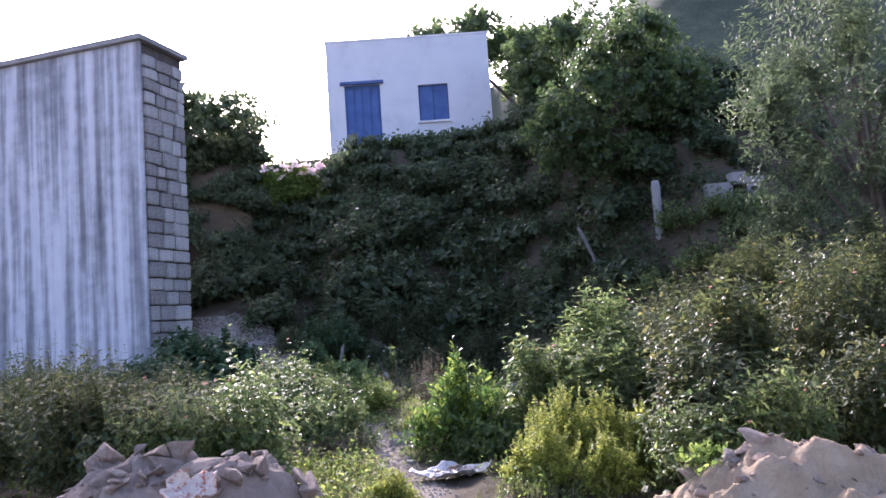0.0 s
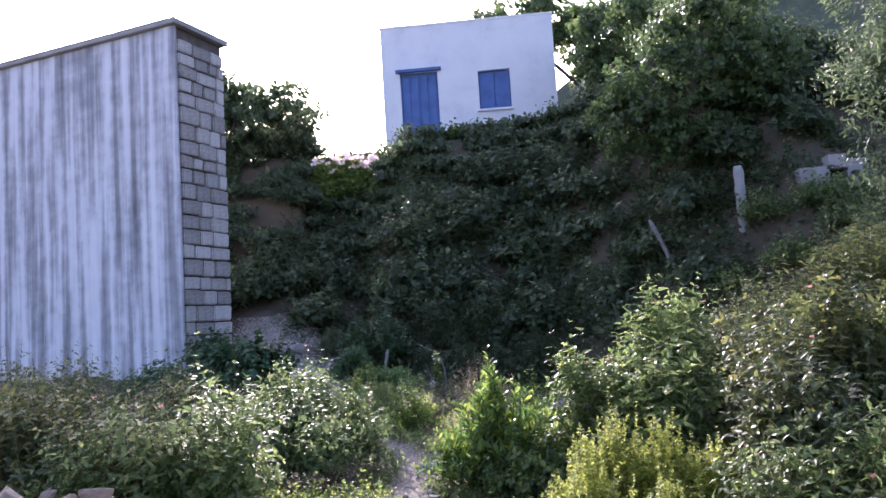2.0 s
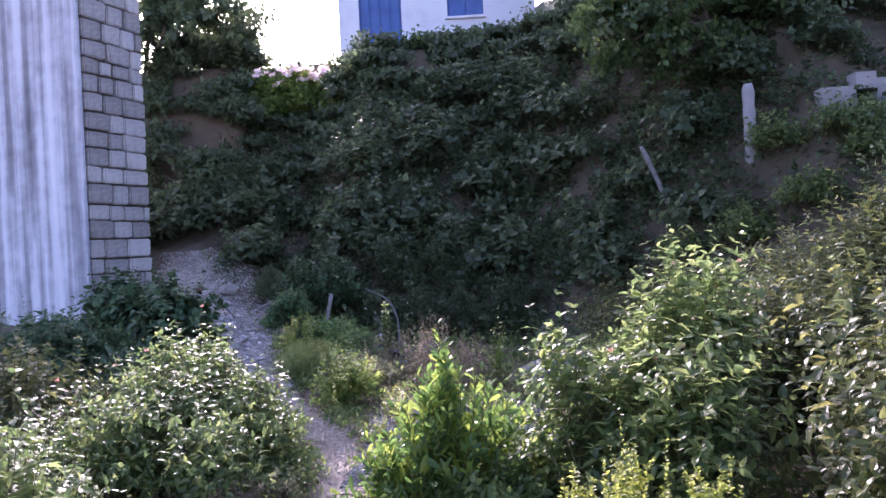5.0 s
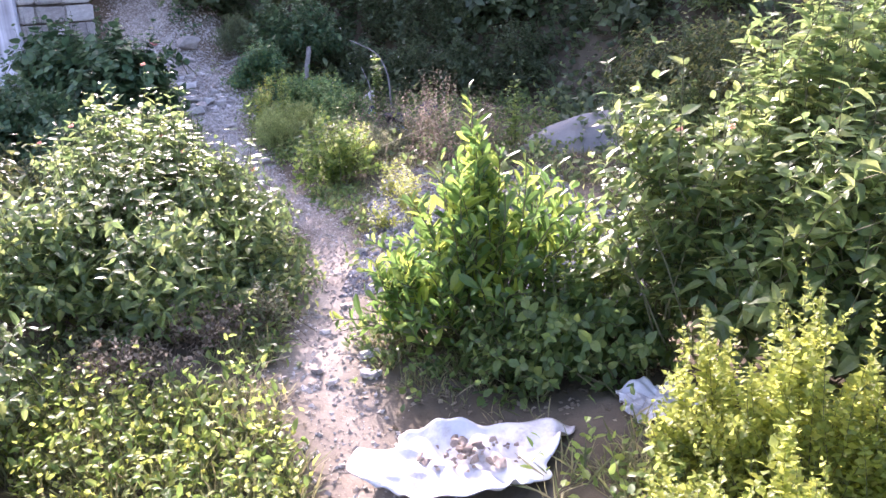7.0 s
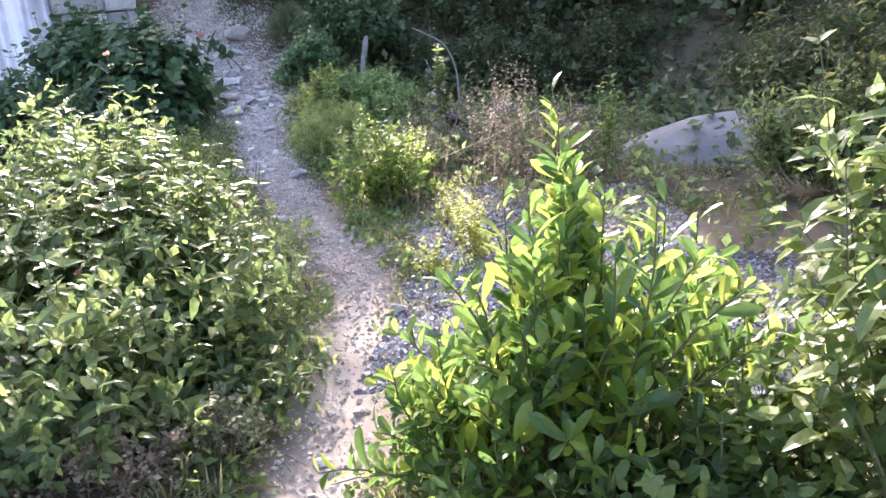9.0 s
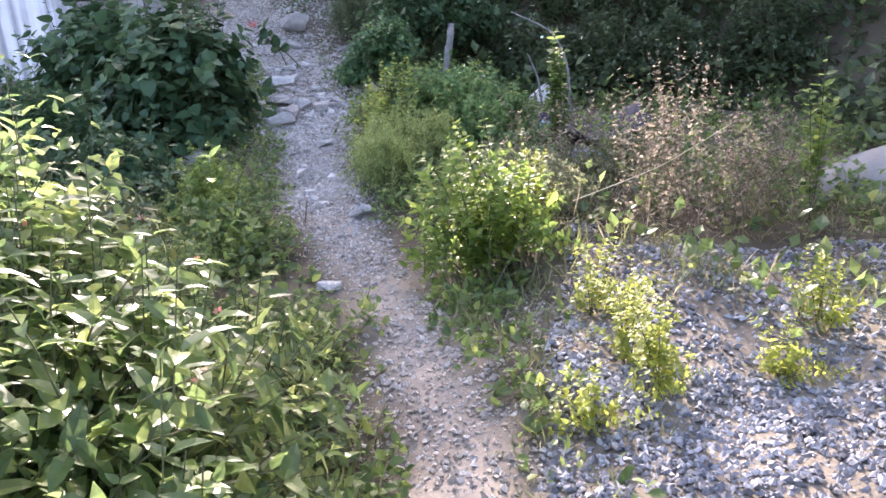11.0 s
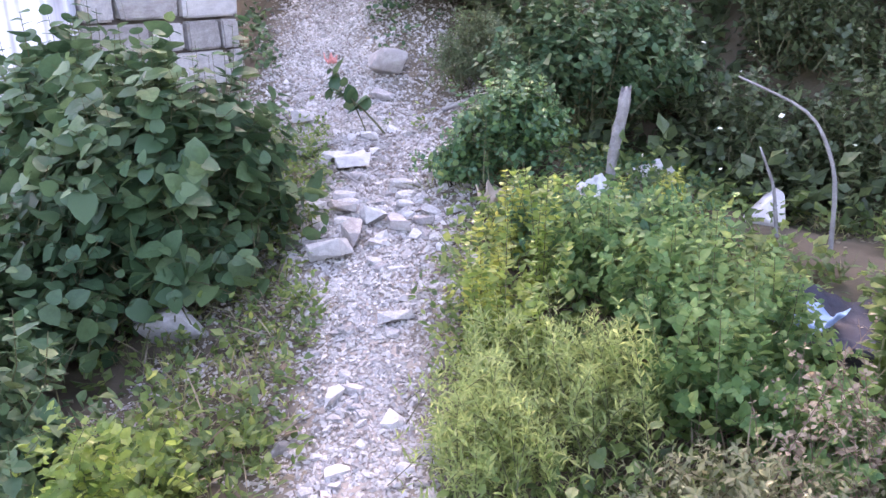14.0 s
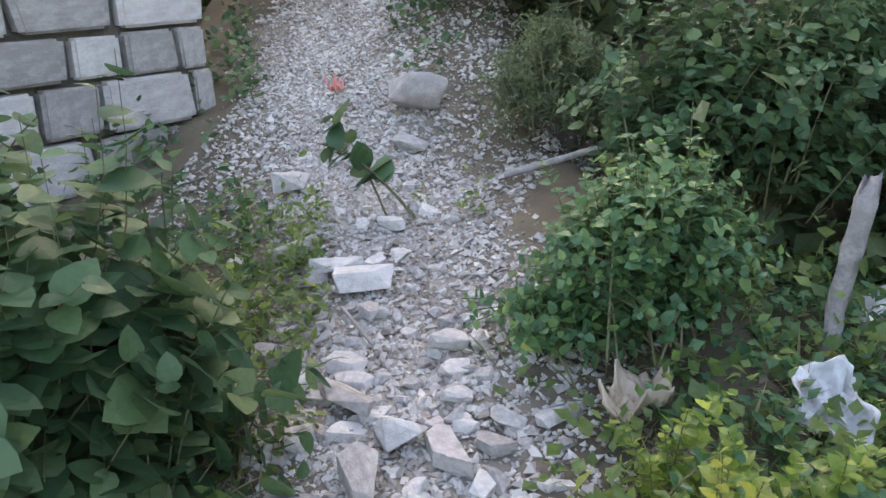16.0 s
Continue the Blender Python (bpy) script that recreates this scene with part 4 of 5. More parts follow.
cover("dry_litter", "dry leaves and bits of stalk on the ground", EDGES + [(-1.6, 6.8, -0.2, 8.4), (0.0, 8.0, 1.2, 9.0)], 1300, LOW, 0.03, M_DRY, 4, 0.0, seed=103, gap=0.12, upright=0.12)
cover("undergrowth", "leafy weeds at the path's edge", [(-3.0, 10.8, -1.75, 13.4)], 620, LANCE, 0.055, M_WEED, 9, 0.1, seed=106, gap=0.36)
cover("undergrowth", "small weeds creeping up to the trodden gravel", MARGIN, 2000, LANCE, 0.042, M_WEED, 9, 0.08, seed=107, gap=0.23, wide=0.8)
cover("dry_litter", "grey dry leaves and stalks beside the gravel", MARGIN, 1500, LOW, 0.032, M_DRY, 5, 0.01, seed=108, gap=0.2, upright=0.2, wide=0.5)
cover("undergrowth", "small shaded weeds round the stake", [(-2.4, 15.2, -1.6, 16.7)], 330, LOW, 0.045, M_VINE_FRESH, 9, 0.06, seed=110, gap=0.5)
cover("dry_litter", "brown dry leaves round the stake", [(-3.0, 15.2, -1.6, 16.7), (0.6, 13.2, 4.0, 16.8)], 1100, LOW, 0.045, M_DRY, 5, 0.01, seed=111, gap=0.45, upright=0.2, wide=0.7)
cover("dry_stalks", "thin bent dry stalks beside the path", [(-3.6, 13.0, -2.8, 14.9), (-1.6, 12.6, 0.4, 14.2), (-2.2, 8.3, -1.1, 9.0)], 420, BLADE, 0.2, M_DRY, 4, 0.03, seed=109, gap=0.3, upright=0.7, wide=0.5)
cover("undergrowth", "shaded weeds along the stone wall", [(-6.2, 15.2, -4.2, 18.8)], 420, OVATE, 0.055, M_VINE, 9, 0.12, seed=104, gap=0.5)
cover("grass", "short green and dry grass in tufts", MIDDLE + UPPER, 1500, BLADE, 0.13, M_GRASS, 10, 0.0, seed=93, gap=0.34, upright=1.2)
cover("undergrowth", "sparse low weeds on gravel", MIDDLE, 300, LANCE, 0.038, M_GREYWEED, 8, 0.06, seed=94)
cover("undergrowth", "low shaded weeds beside the path", UPPER, 1900, LOW, 0.052, M_WEED, 9, 0.1, seed=95, gap=0.4)
cover("dry_litter", "dry brown leaves and stalks on the ground", FRONT + MIDDLE + UPPER, 1500, LOW, 0.04, M_DRY, 4, 0.0, seed=96, gap=0.2, upright=0.15)
cover("undergrowth", "scattered weeds in the shade of the shrubs", [(-9, 5.8, 9, 17)], 3000, LOW, 0.08, M_LANTANA, 8, 0.12, seed=97, gap=1.3)
cover("bank_growth", "dark shaded growth covering the steep bank", [(-2.6, 16.4, 8.5, 22.3), (-8, 19.0, -2.6, 23.4), (1.2, 13.4, 8.5, 17)], 6500, LOW, 0.11, M_DARKLEAF, 8, 0.22, seed=99, gap=0.55)
cover("bank_growth", "dark low scrub on the bank", [(-7.5, 19.0, 6.5, 23.2), (-2.6, 16.8, 6.5, 19.2)], 6500, LOW, 0.12, M_DARKLEAF, 7, 0.16, seed=112, gap=0.6)
cover("white_flowers", "tiny white flowers in the dark undergrowth", [(-2.0, 16.2, 2.5, 18.5)], 60, LOW, 0.03, M_WHITEPETAL, 3, 0.35, seed=98)


def hill_scrub():
    r = np.random.default_rng(77)
    n = 330
    for k in range(n):
        x, y = r.uniform(-8, 9), r.uniform(15.6, 23.5)
        if (abs(x - np.interp(y, CY, CX)) < 1.0 and y < 19.0) or (x < -4.2 and y < 18.8) or (y > 22.6 and -3 < x < 1.8):
            continue
        if (4.0 < x < 6.8 and y < 16.7) or (2.6 < x < 3.7 and y < 16.9) or (y < 17.0 and x < -2.2) or (y < 17.6 and x < 1.5):
            continue
        h = r.uniform(0.5, 1.0) * (0.45 if y > 21 and x < 2.4 else 1)
        shrub("hillside_shrub", x, y, [(0, 0, h * 0.5, 0.7, 0.65, h * 0.7)], 55, 0.12, 0.16, LOW, M_DARKLEAF, "dark shaded shrub on the steep bank", seed=300 + k, stem=0.008, every=10, group="shrubs on the bank")


hill_scrub()
for k, (x, y) in enumerate(((4.2, 15.3), (5.0, 15.0), (5.9, 15.1), (3.3, 15.8), (4.9, 15.9), (5.7, 15.45), (6.3, 15.4))):
    shrub("bank_shrub", x, y, [(0, 0, 0.3, 0.55, 0.45, 0.4)], 150, 0.08, 0.08, LOW, M_LANTANA, "leafy shrub below the fence post", seed=660 + k, group="shrubs below the post")
for k, (x, y, hh) in enumerate(((-2.15, 17.25, 0.9), (-1.55, 16.95, 0.85), (-0.8, 16.9, 1.0), (0.0, 16.85, 0.9), (0.8, 16.9, 1.0), (-1.2, 17.5, 1.0), (-0.3, 17.5, 1.1))):
    shrub("shade_shrub", x, y, [(0, 0, hh * 0.5, 0.5, 0.4, hh * 0.6), (0.2, -0.1, hh * 0.3, 0.4, 0.35, hh * 0.4)], 240, 0.06, 0.06, LOW, M_DARKLEAF, "dark shrub at the foot of the bank", seed=640 + k, group="shrubs at the foot of the bank")


# added shrubs: upper row keeps sun off the path, the rest cover bank
for k, (x, y) in enumerate(((-7.2, 23.3), (-6.3, 23.0), (-5.5, 23.1), (-4.8, 22.9), (-4.1, 23.0), (-5.1, 21.7), (-4.6, 20.9), (-5.3, 20.4), (-4.3, 20.0), (-5.6, 19.6))):
    hh = 0.9 if y > 22 else 0.8
    shrub("added_shrub", x, y, [(0, 0, hh * 0.5, 0.65, 0.5, hh * 0.6), (0.2, -0.2, hh * 0.3, 0.5, 0.4, hh * 0.4)], 260, 0.09, 0.11, LOW, M_DARKLEAF, "dense dark shrub added on the terrace edge and bank", seed=680 + k, stem=0.006, every=6, group="shrubs on the terrace edge")


def tree(x, y, h, crown, leaves, size, mat, label, seed, trunk=0.12, rows=LOW, wide=1.0):
    """Tapered trunk with limbs that fork into a ragged crown of leaf clumps."""
    r = np.random.default_rng(seed)
    z = gz(x, y) - 0.1
    t = thing("tree", pose(x, y, z), label, "tree")
    crown = np.array(crown, float)
    u = np.linspace(0, 1, 9)[:, None]
    top = crown[:, :3].mean(0)
    bend = np.array([r.normal() * 0.15, r.normal() * 0.15, 0])
    trunk_pts = u * top * [1, 1, 0.9] + np.sin(u * 3.14) * bend
    sv, sf = tube_arrays([(trunk_pts, trunk * (1.15 - 0.8 * u[:, 0]))], 9)
    part("trunk", mesh_of("trunk", sv, sf, M_BARK, True), None, t)
    limbs, shoots = [], []
    for c in crown:
        for _ in range(5):
            s = trunk_pts[r.integers(3, 8)]
            d = r.normal(size=3)
            d /= np.linalg.norm(d)
            e = c[:3] + d * c[3:] * 0.6
            mid = (s + e) / 2 + np.array([0, 0, 0.15 * np.linalg.norm(e - s)])
            q = np.linspace(0, 1, 6)[:, None]
            line = (1 - q) ** 2 * s + 2 * q * (1 - q) * mid + q * q * e
            limbs.append((line, np.linspace(trunk * 0.4, 0.012, 6)))
    for one in limbs:
        lv, lf = tube_arrays([one], 5)
        part("limb", mesh_of("limb", lv, lf, M_BARK, True), None, t)
    ends = np.array([l[0][-1] for l in limbs])
    n = leaves // 14
    vol = crown[:, 3] * crown[:, 4] * crown[:, 5]
    pick = r.choice(len(crown), n, p=vol / vol.sum())
    d = r.normal(size=(n, 3))
    d /= np.linalg.norm(d, axis=1, keepdims=True)
    tip = crown[pick, :3] + d * crown[pick, 3:] * (0.45 + 0.6 * r.random((n, 1)))
    root = ends[np.argmin(((tip[:, None] - ends[None]) ** 2).sum(-1), axis=1)]
    s = tip + (root - tip) * np.minimum(1, 0.55 / (np.linalg.norm(root - tip, axis=1, keepdims=True) + 1e-6))
    q = np.linspace(0, 1, 7)[None, :, None]
    tw = s[:, None] * (1 - q) + tip[:, None] * q
    tw[:, :, 2] -= 0.12 * q[:, :, 0] ** 2
    p, al, no, ln = leaves_on(r, tw, 0.075, size, 0.5, 0.35, 0.0, True)
    v, f = leaves_arrays(p, al, no, ln, rows, wide)
    part("crown", mesh_of("crown", v, f, mat), None, t)
    return t


tree(4.9, 17.4, 6, [(-1.2, 0, 1.6, 1.4, 1.2, 1.2), (0.3, 0.2, 2.0, 1.4, 1.3, 1.3), (-1.9, 0.2, 0.9, 1.1, 1.0, 0.8), (-0.3, 0.2, 3.0, 1.3, 1.2, 0.9), (-0.9, -0.1, 0.4, 1.4, 0.8, 0.6)], 22000, 0.14, M_TREELEAF, "leafy green tree standing on the bank", 401)
tree(6.8, 11.5, 6, [(-0.8, -0.2, 4.2, 1.9, 1.6, 1.5), (0.6, 0.2, 3.2, 1.8, 1.6, 1.4), (-0.6, 0, 5.6, 1.8, 1.5, 1.2), (-1.4, 0.3, 2.4, 1.2, 1.2, 1.0)], 30000, 0.11, M_DARKLEAF, "dark tree with narrow drooping leaves", 402, rows=LOW, wide=0.5)
tree(2.6, 27.0, 6, [(-1.2, 0, 4.6, 2.2, 1.6, 1.2), (1.6, 0, 3.6, 2.0, 1.6, 1.6), (3.8, -1, 2.6, 1.8, 1.5, 1.6)], 12000, 0.22, M_TREELEAF, "light green tree rising behind the house", 403)
tree(3.4, 21.5, 4, [(0, 0, 2.2, 1.5, 1.2, 1.4), (1.8, 0.2, 2.6, 1.5, 1.3, 1.5)], 12000, 0.16, M_TREELEAF, "leafy tree beside the house", 404)
# added tree: its shadow darkens the shrubs below the building
tree(-8.5, 23.0, 5, [(0, 0, 2.6, 2.0, 1.5, 1.5), (2.4, 0, 2.2, 1.6, 1.5, 1.2)], 12000, 0.18, M_DARKLEAF, "dark leafy tree added above the building for its shade", 405)

# ---- stones ----
def slab_mesh(seed):
    """A split slab of stone: flat faces, broken rim."""
    r = np.random.default_rng(seed)
    bm = bmesh.new()
    n = 5 + seed % 2
    ang = np.sort(r.random(n) * 1.05 + np.arange(n) * 6.283 / n)
    for zz, k in ((-0.5, 1.0), (0.5, 0.86)):
        for a in ang:
            bm.verts.new((0.55 * k * math.cos(a) * (1 + 0.2 * r.normal()), 0.45 * k * math.sin(a) * (1 + 0.2 * r.normal()), zz * 0.36 + 0.1 * r.normal()))
    hull = bmesh.ops.convex_hull(bm, input=bm.verts)
    bmesh.ops.delete(bm, geom=list({g for g in hull["geom_interior"] + hull["geom_unused"] if isinstance(g, bmesh.types.BMVert)}), context="VERTS")
    bmesh.ops.bevel(bm, geom=list(bm.edges), offset=0.012, segments=1, affect="EDGES")
    me = bpy.data.meshes.new("stone")
    bm.to_mesh(me)
    bm.free()
    me.materials.append(M_STONE_OB)
    return me


ROCKS = [slab_mesh(520 + k) if k in (0, 1, 3, 5, 7) else rock_mesh(500 + k, f, 13, M_STONE_OB) for k, f in enumerate((0.35, 0.45, 0.6, 0.5, 0.75, 0.4, 0.65, 0.3))]


def rock(x, y, size, k, name="rock", label="pale angular limestone rock lying on the path", turn=0.0, tilt=0.0, sx=1.0, group="rocks on the path", parent=None, sink=0.3):
    m = pose(x, y, gz(x, y) + size * (0.5 - sink) * 0.5, tilt, tilt * 0.4, turn) @ Matrix.Diagonal((size * sx, size, size, 1))
    if parent:
        return part(name, ROCKS[k % 8], None, parent, m=m)
    return tagged(part(name, ROCKS[k % 8], m=m), label, "rock", group)


# place, length, width, turn
LYING = ((-4.1, 15.98, 0.15, 0.13, 60), (-3.73, 15.84, 0.2, 0.15, 20), (-3.25, 15.56, 0.13, 0.11, 70), (-3.47, 15.24, 0.22, 0.1, -28), (-3.24, 15.12, 0.14, 0.14, 10),
         (-3.08, 15.12, 0.16, 0.1, -35), (-3.26, 14.95, 0.2, 0.12, -50), (-3.28, 14.74, 0.2, 0.18, 40), (-3.68, 15.3, 0.11, 0.1, 0), (-2.97, 15.27, 0.1, 0.07, 0),
         (-3.94, 15.84, 0.09, 0.08, 30), (-3.55, 15.4, 0.13, 0.09, -10), (-3.13, 15.33, 0.09, 0.08, 60), (-4.45, 16.52, 0.18, 0.16, 75), (-4.08, 17.04, 0.18, 0.12, 0),
         (-3.85, 15.42, 0.12, 0.1, 20), (-3.62, 15.71, 0.1, 0.07, -40), (-3.8, 16.27, 0.12, 0.1, 15), (-3.88, 15.92, 0.17, 0.12, 30), (-4.34, 15.92, 0.11, 0.09, 0),
         (-2.97, 15.18, 0.09, 0.07, 0), (-2.85, 15.31, 0.08, 0.06, 50), (-3.04, 14.74, 0.09, 0.07, 0), (-2.74, 14.3, 0.12, 0.09, 30), (-2.48, 14.72, 0.14, 0.12, 60),
         (-3.42, 14.85, 0.12, 0.08, 10), (-3.5, 15.05, 0.1, 0.08, 80), (-2.03, 12.92, 0.15, 0.09, 10), (-1.95, 12.1, 0.1, 0.08, 20), (-0.75, 10.4, 0.09, 0.07, 0),
         (-0.46, 8.52, 0.08, 0.06, 10), (-0.48, 8.7, 0.1, 0.06, 20), (-0.72, 8.55, 0.06, 0.05, 0), (-0.62, 8.44, 0.05, 0.045, 40), (-0.85, 8.42, 0.06, 0.04, 70))
rs = np.random.default_rng(61)
for k, (x, y, ln, wd, tn) in enumerate(LYING):
    rock(x, y, wd * 1.15, (3, 0, 1, 5, 7)[k % 5], turn=tn, tilt=rs.normal() * 14, sx=ln / wd, sink=-0.1)
rock(-3.75, 14.12, 0.34, 6, "boulder", "rounded pale boulder at the path's edge", 20, 10, 1.1, group="boulders", sink=0.1)
rock(-4.12, 17.3, 0.36, 4, "boulder", "large pale boulder beside the upper path", -10, 5, 1.1, group="boulders", sink=-0.2)
rock(-1.95, 16.35, 0.4, 6, "boulder", "pale boulder in the shade of the bank", 30, 0, 1.0, group="boulders")
rock(-1.3, 16.3, 0.42, 4, "boulder", "pale boulder in the shade of the bank", 80, 0, 1.2, group="boulders")


def strewn(r, n, half, y0, y1, boxes=()):
    """Places along the path, thick within its trodden width and thinning out past it."""
    y = y0 + (y1 - y0) * r.random(n) ** 0.85
    wide = np.interp(y, [7, 10, 12.5, 14.2, 15, 17], [0.2, 0.18, 0.25, 0.32, 0.5, 0.55]) * half
    x = np.interp(y, CY, CX) + wide * (r.uniform(-0.9, 0.9, n) + r.normal(size=n) * 0.3)
    for b, k in boxes:
        x = np.concatenate([x, b[0] + (b[2] - b[0]) * r.random(k)])
        y = np.concatenate([y, b[1] + (b[3] - b[1]) * r.random(k)])
    return x, y


def chips(name, r, x, y, sz, mat, label):
    """Broken stone chips, each a small angular solid."""
    n = len(x)
    z = land(x, y)[0]
    base = np.array([(1, 0.2, 0.1), (0.1, 1, -0.1), (-1, 0.1, 0.15), (-0.1, -1, 0), (0.2, 0.1, 0.8), (-0.1, 0, -0.8)], float)
    tri = np.array([(0, 1, 4), (1, 2, 4), (2, 3, 4), (3, 0, 4), (1, 0, 5), (2, 1, 5), (3, 2, 5), (0, 3, 5)])
    v = (base[None] + 0.22 * r.normal(size=(n, 6, 3))) * sz[:, None, None] * np.array([1.05, 0.85, 0.9])
    th = r.random(n) * 6.28
    c, s = np.cos(th)[:, None], np.sin(th)[:, None]
    tl = r.normal(size=(n, 1)) * 0.25
    vx, vy = v[..., 0] * c - v[..., 1] * s, v[..., 0] * s + v[..., 1] * c
    v = np.stack([vx, vy, v[..., 2] + vx * tl], -1) + np.stack([x, y, z + sz * 0.25], -1)[:, None]
    f = tri[None] + (np.arange(n) * 6)[:, None, None]
    tagged(new(name, mesh_of(name, v.reshape(-1, 3), f.reshape(-1, 3), mat)), label, "gravel", kind="stuff")


def gravel():
    r = np.random.default_rng(15)
    x, y = strewn(r, 21000, 1.0, 12.2, 18.9, [((-5.3, 16.1, -3.3, 18.8), 9500), ((-3.9, 14.4, -2.6, 16.2), 3500), ((-3.75, 13.3, -2.3, 14.6), 4200)])
    chips("gravel", r, x, y, (0.006 + 0.011 * r.random(len(x)) ** 1.8 + 0.014 * r.random(len(x)) ** 8) * np.interp(y, [12, 14.2, 15, 19], [0.6, 0.75, 1.0, 1.0]), M_STONE, "loose pale grey gravel strewn over the footpath")
    x, y = strewn(r, 5200, 1.2, 6.8, 13.6, [((-1.5, 10.6, -0.7, 12.0), 2200)])
    chips("gravel", r, x, y, 0.004 + 0.012 * r.random(len(x)) ** 3, M_PATHSTONE, "small tan stones on the sandy footpath")
    x, y = strewn(r, 10, 0.4, 10, 11, [((-0.75, 9.5, 1.4, 11.3), 13000), ((-0.8, 11.0, 0.9, 12.8), 5000)])
    chips("gravel", r, x, y, 0.007 + 0.012 * r.random(len(x)) ** 1.6, M_GREYGRAVEL, "spread of crushed grey gravel beside the path")
    # the larger chips one by one
    x, y = strewn(r, 150, 0.9, 13.0, 17.6, [((-3.85, 14.7, -2.75, 16.0), 110)])
    for k in range(len(x)):
        rock(x[k], y[k], 0.04 + 0.06 * r.random() ** 1.5, int(r.integers(8)), "stone", turn=r.random() * 360, tilt=r.normal() * 15, parent=ground)
    x, y = strewn(r, 35, 1.1, 7.6, 13.4)
    for k in range(len(x)):
        rock(x[k], y[k], 0.025 + 0.04 * r.random() ** 2, int(r.integers(8)), "stone", turn=r.random() * 360, tilt=r.normal() * 10, parent=ground)


# ---- heaps of earth and rubble near the start ----
def heap(name, x, y, rx, ry, h, turn, label, mat, seed, bumps=0.08):
    """A rough mound, highest along a crooked ridge."""
    r = np.random.default_rng(seed)
    n = 100
    g = np.linspace(-1.25, 1.25, n)
    a, b = np.meshgrid(g, g)
    d = np.hypot(a, b)
    ph = r.random(8) * 6.28
    z = np.clip(1 - d ** 2.2, 0, None) ** 0.9
    z = z * (1 + 0.25 * np.sin(3 * a + ph[0]) * np.sin(2.5 * b + ph[1]))
    z = z * h + bumps * np.clip(1.1 - d, 0, 1) * sum(np.sin((4 + 3 * k) * (a * np.cos(ph[k]) + b * np.sin(ph[k])) * 1.7 + ph[k + 3]) / (1 + 0.6 * k) for k in range(5)) - 0.06 * (d > 0.95)
    z = z + (r.normal(size=z.shape) * 0.012 + np.repeat(np.repeat(r.normal(size=(25, 25)) * 0.02, 4, 0), 4, 1)) * (0.1 if mat is M_SANDGREY else 1.0) * np.clip(1.2 - d, 0, 0.5) / 0.5
    th = radians(turn)
    vx, vy = a * rx * math.cos(th) - b * ry * math.sin(th), a * rx * math.sin(th) + b * ry * math.cos(th)
    i = (np.arange(n - 1)[:, None] * n + np.arange(n - 1)[None]).ravel()
    t = thing(name, pose(x, y, gz(x, y) - 0.03), label, "heap")
    part("mound", mesh_of("mound", np.stack([vx, vy, z], -1).reshape(-1, 3), np.stack([i, i + 1, i + 1 + n, i + n], -1), mat, True), None, t)
    return t, lambda u, w: (u * rx * math.cos(th) - w * ry * math.sin(th), u * rx * math.sin(th) + w * ry * math.cos(th), float(z[int((w + 1.25) / 2.5 * (n - 1)), int((u + 1.25) / 2.5 * (n - 1))]))


CLODS = [rock_mesh(700 + k, f, 9, M_CLOD_OB, 0.16) for k, f in enumerate((0.6, 0.75, 0.5, 0.8, 0.65))]


def clods(t, at, n, lo, hi, seed, name="clod", spread=0.62):
    r = np.random.default_rng(seed)
    for _ in range(n):
        u, w = r.normal(size=2) * spread * 0.75
        u, w = max(-1.1, min(1.1, u)), max(-1.1, min(1.1, w))
        px, py, pz = at(u, w)
        sz = lo + (hi - lo) * r.random() ** 2.2
        part(name, CLODS[r.integers(5)], None, t, m=pose(px, py, pz + sz * 0.1, r.normal() * 25, r.normal() * 25, r.random() * 360) @ Matrix.Diagonal((sz * (1 + 0.5 * r.random()), sz, sz, 1)))


left_heap, at_l = heap("rubble_heap", -2.0, 5.5, 1.25, 0.6, 0.66, 8, "heap of broken pale clay and rubble in front of shrubs", M_CLOD, 1)
clods(left_heap, at_l, 190, 0.04, 0.27, 3)
right_heap, at_r = heap("earth_heap", 2.1, 4.75, 1.4, 0.7, 0.55, -4, "heap of dry sandy earth with lumps and slabs", M_SAND, 2, 0.085)
clods(right_heap, at_r, 295, 0.025, 0.15, 4, spread=0.9)
for u, w, sz, tn, tl in ((-0.74, 0.1, 0.24, 20, 28), (-0.88, -0.45, 0.26, 60, 50), (-0.2, 0.3, 0.17, -10, 15), (-0.45, 0.2, 0.16, 0, 30)):
    px, py, pz = at_r(u, w)
    part("slab", CLODS[2], None, right_heap, "broken slab of dry earth", m=pose(px, py, pz + 0.06, tl, 10, tn) @ Matrix.Diagonal((sz * 1.3, sz, sz * 0.9, 1)))
shrub("heap_weed", 1.6, 4.95, [(0, 0, 0.08, 0.17, 0.12, 0.1)], 80, 0.03, 0.035, OVATE, M_WEED_SUN, "small green weed on the earth heap", "weed", seed=85, lift=0.5)
sand, at_s = heap("sand_heap", 2.1, 14.0, 1.7, 0.6, 0.42, 0, "smooth heap of pale grey sand by the bank", M_SANDGREY, 6, 0.015)

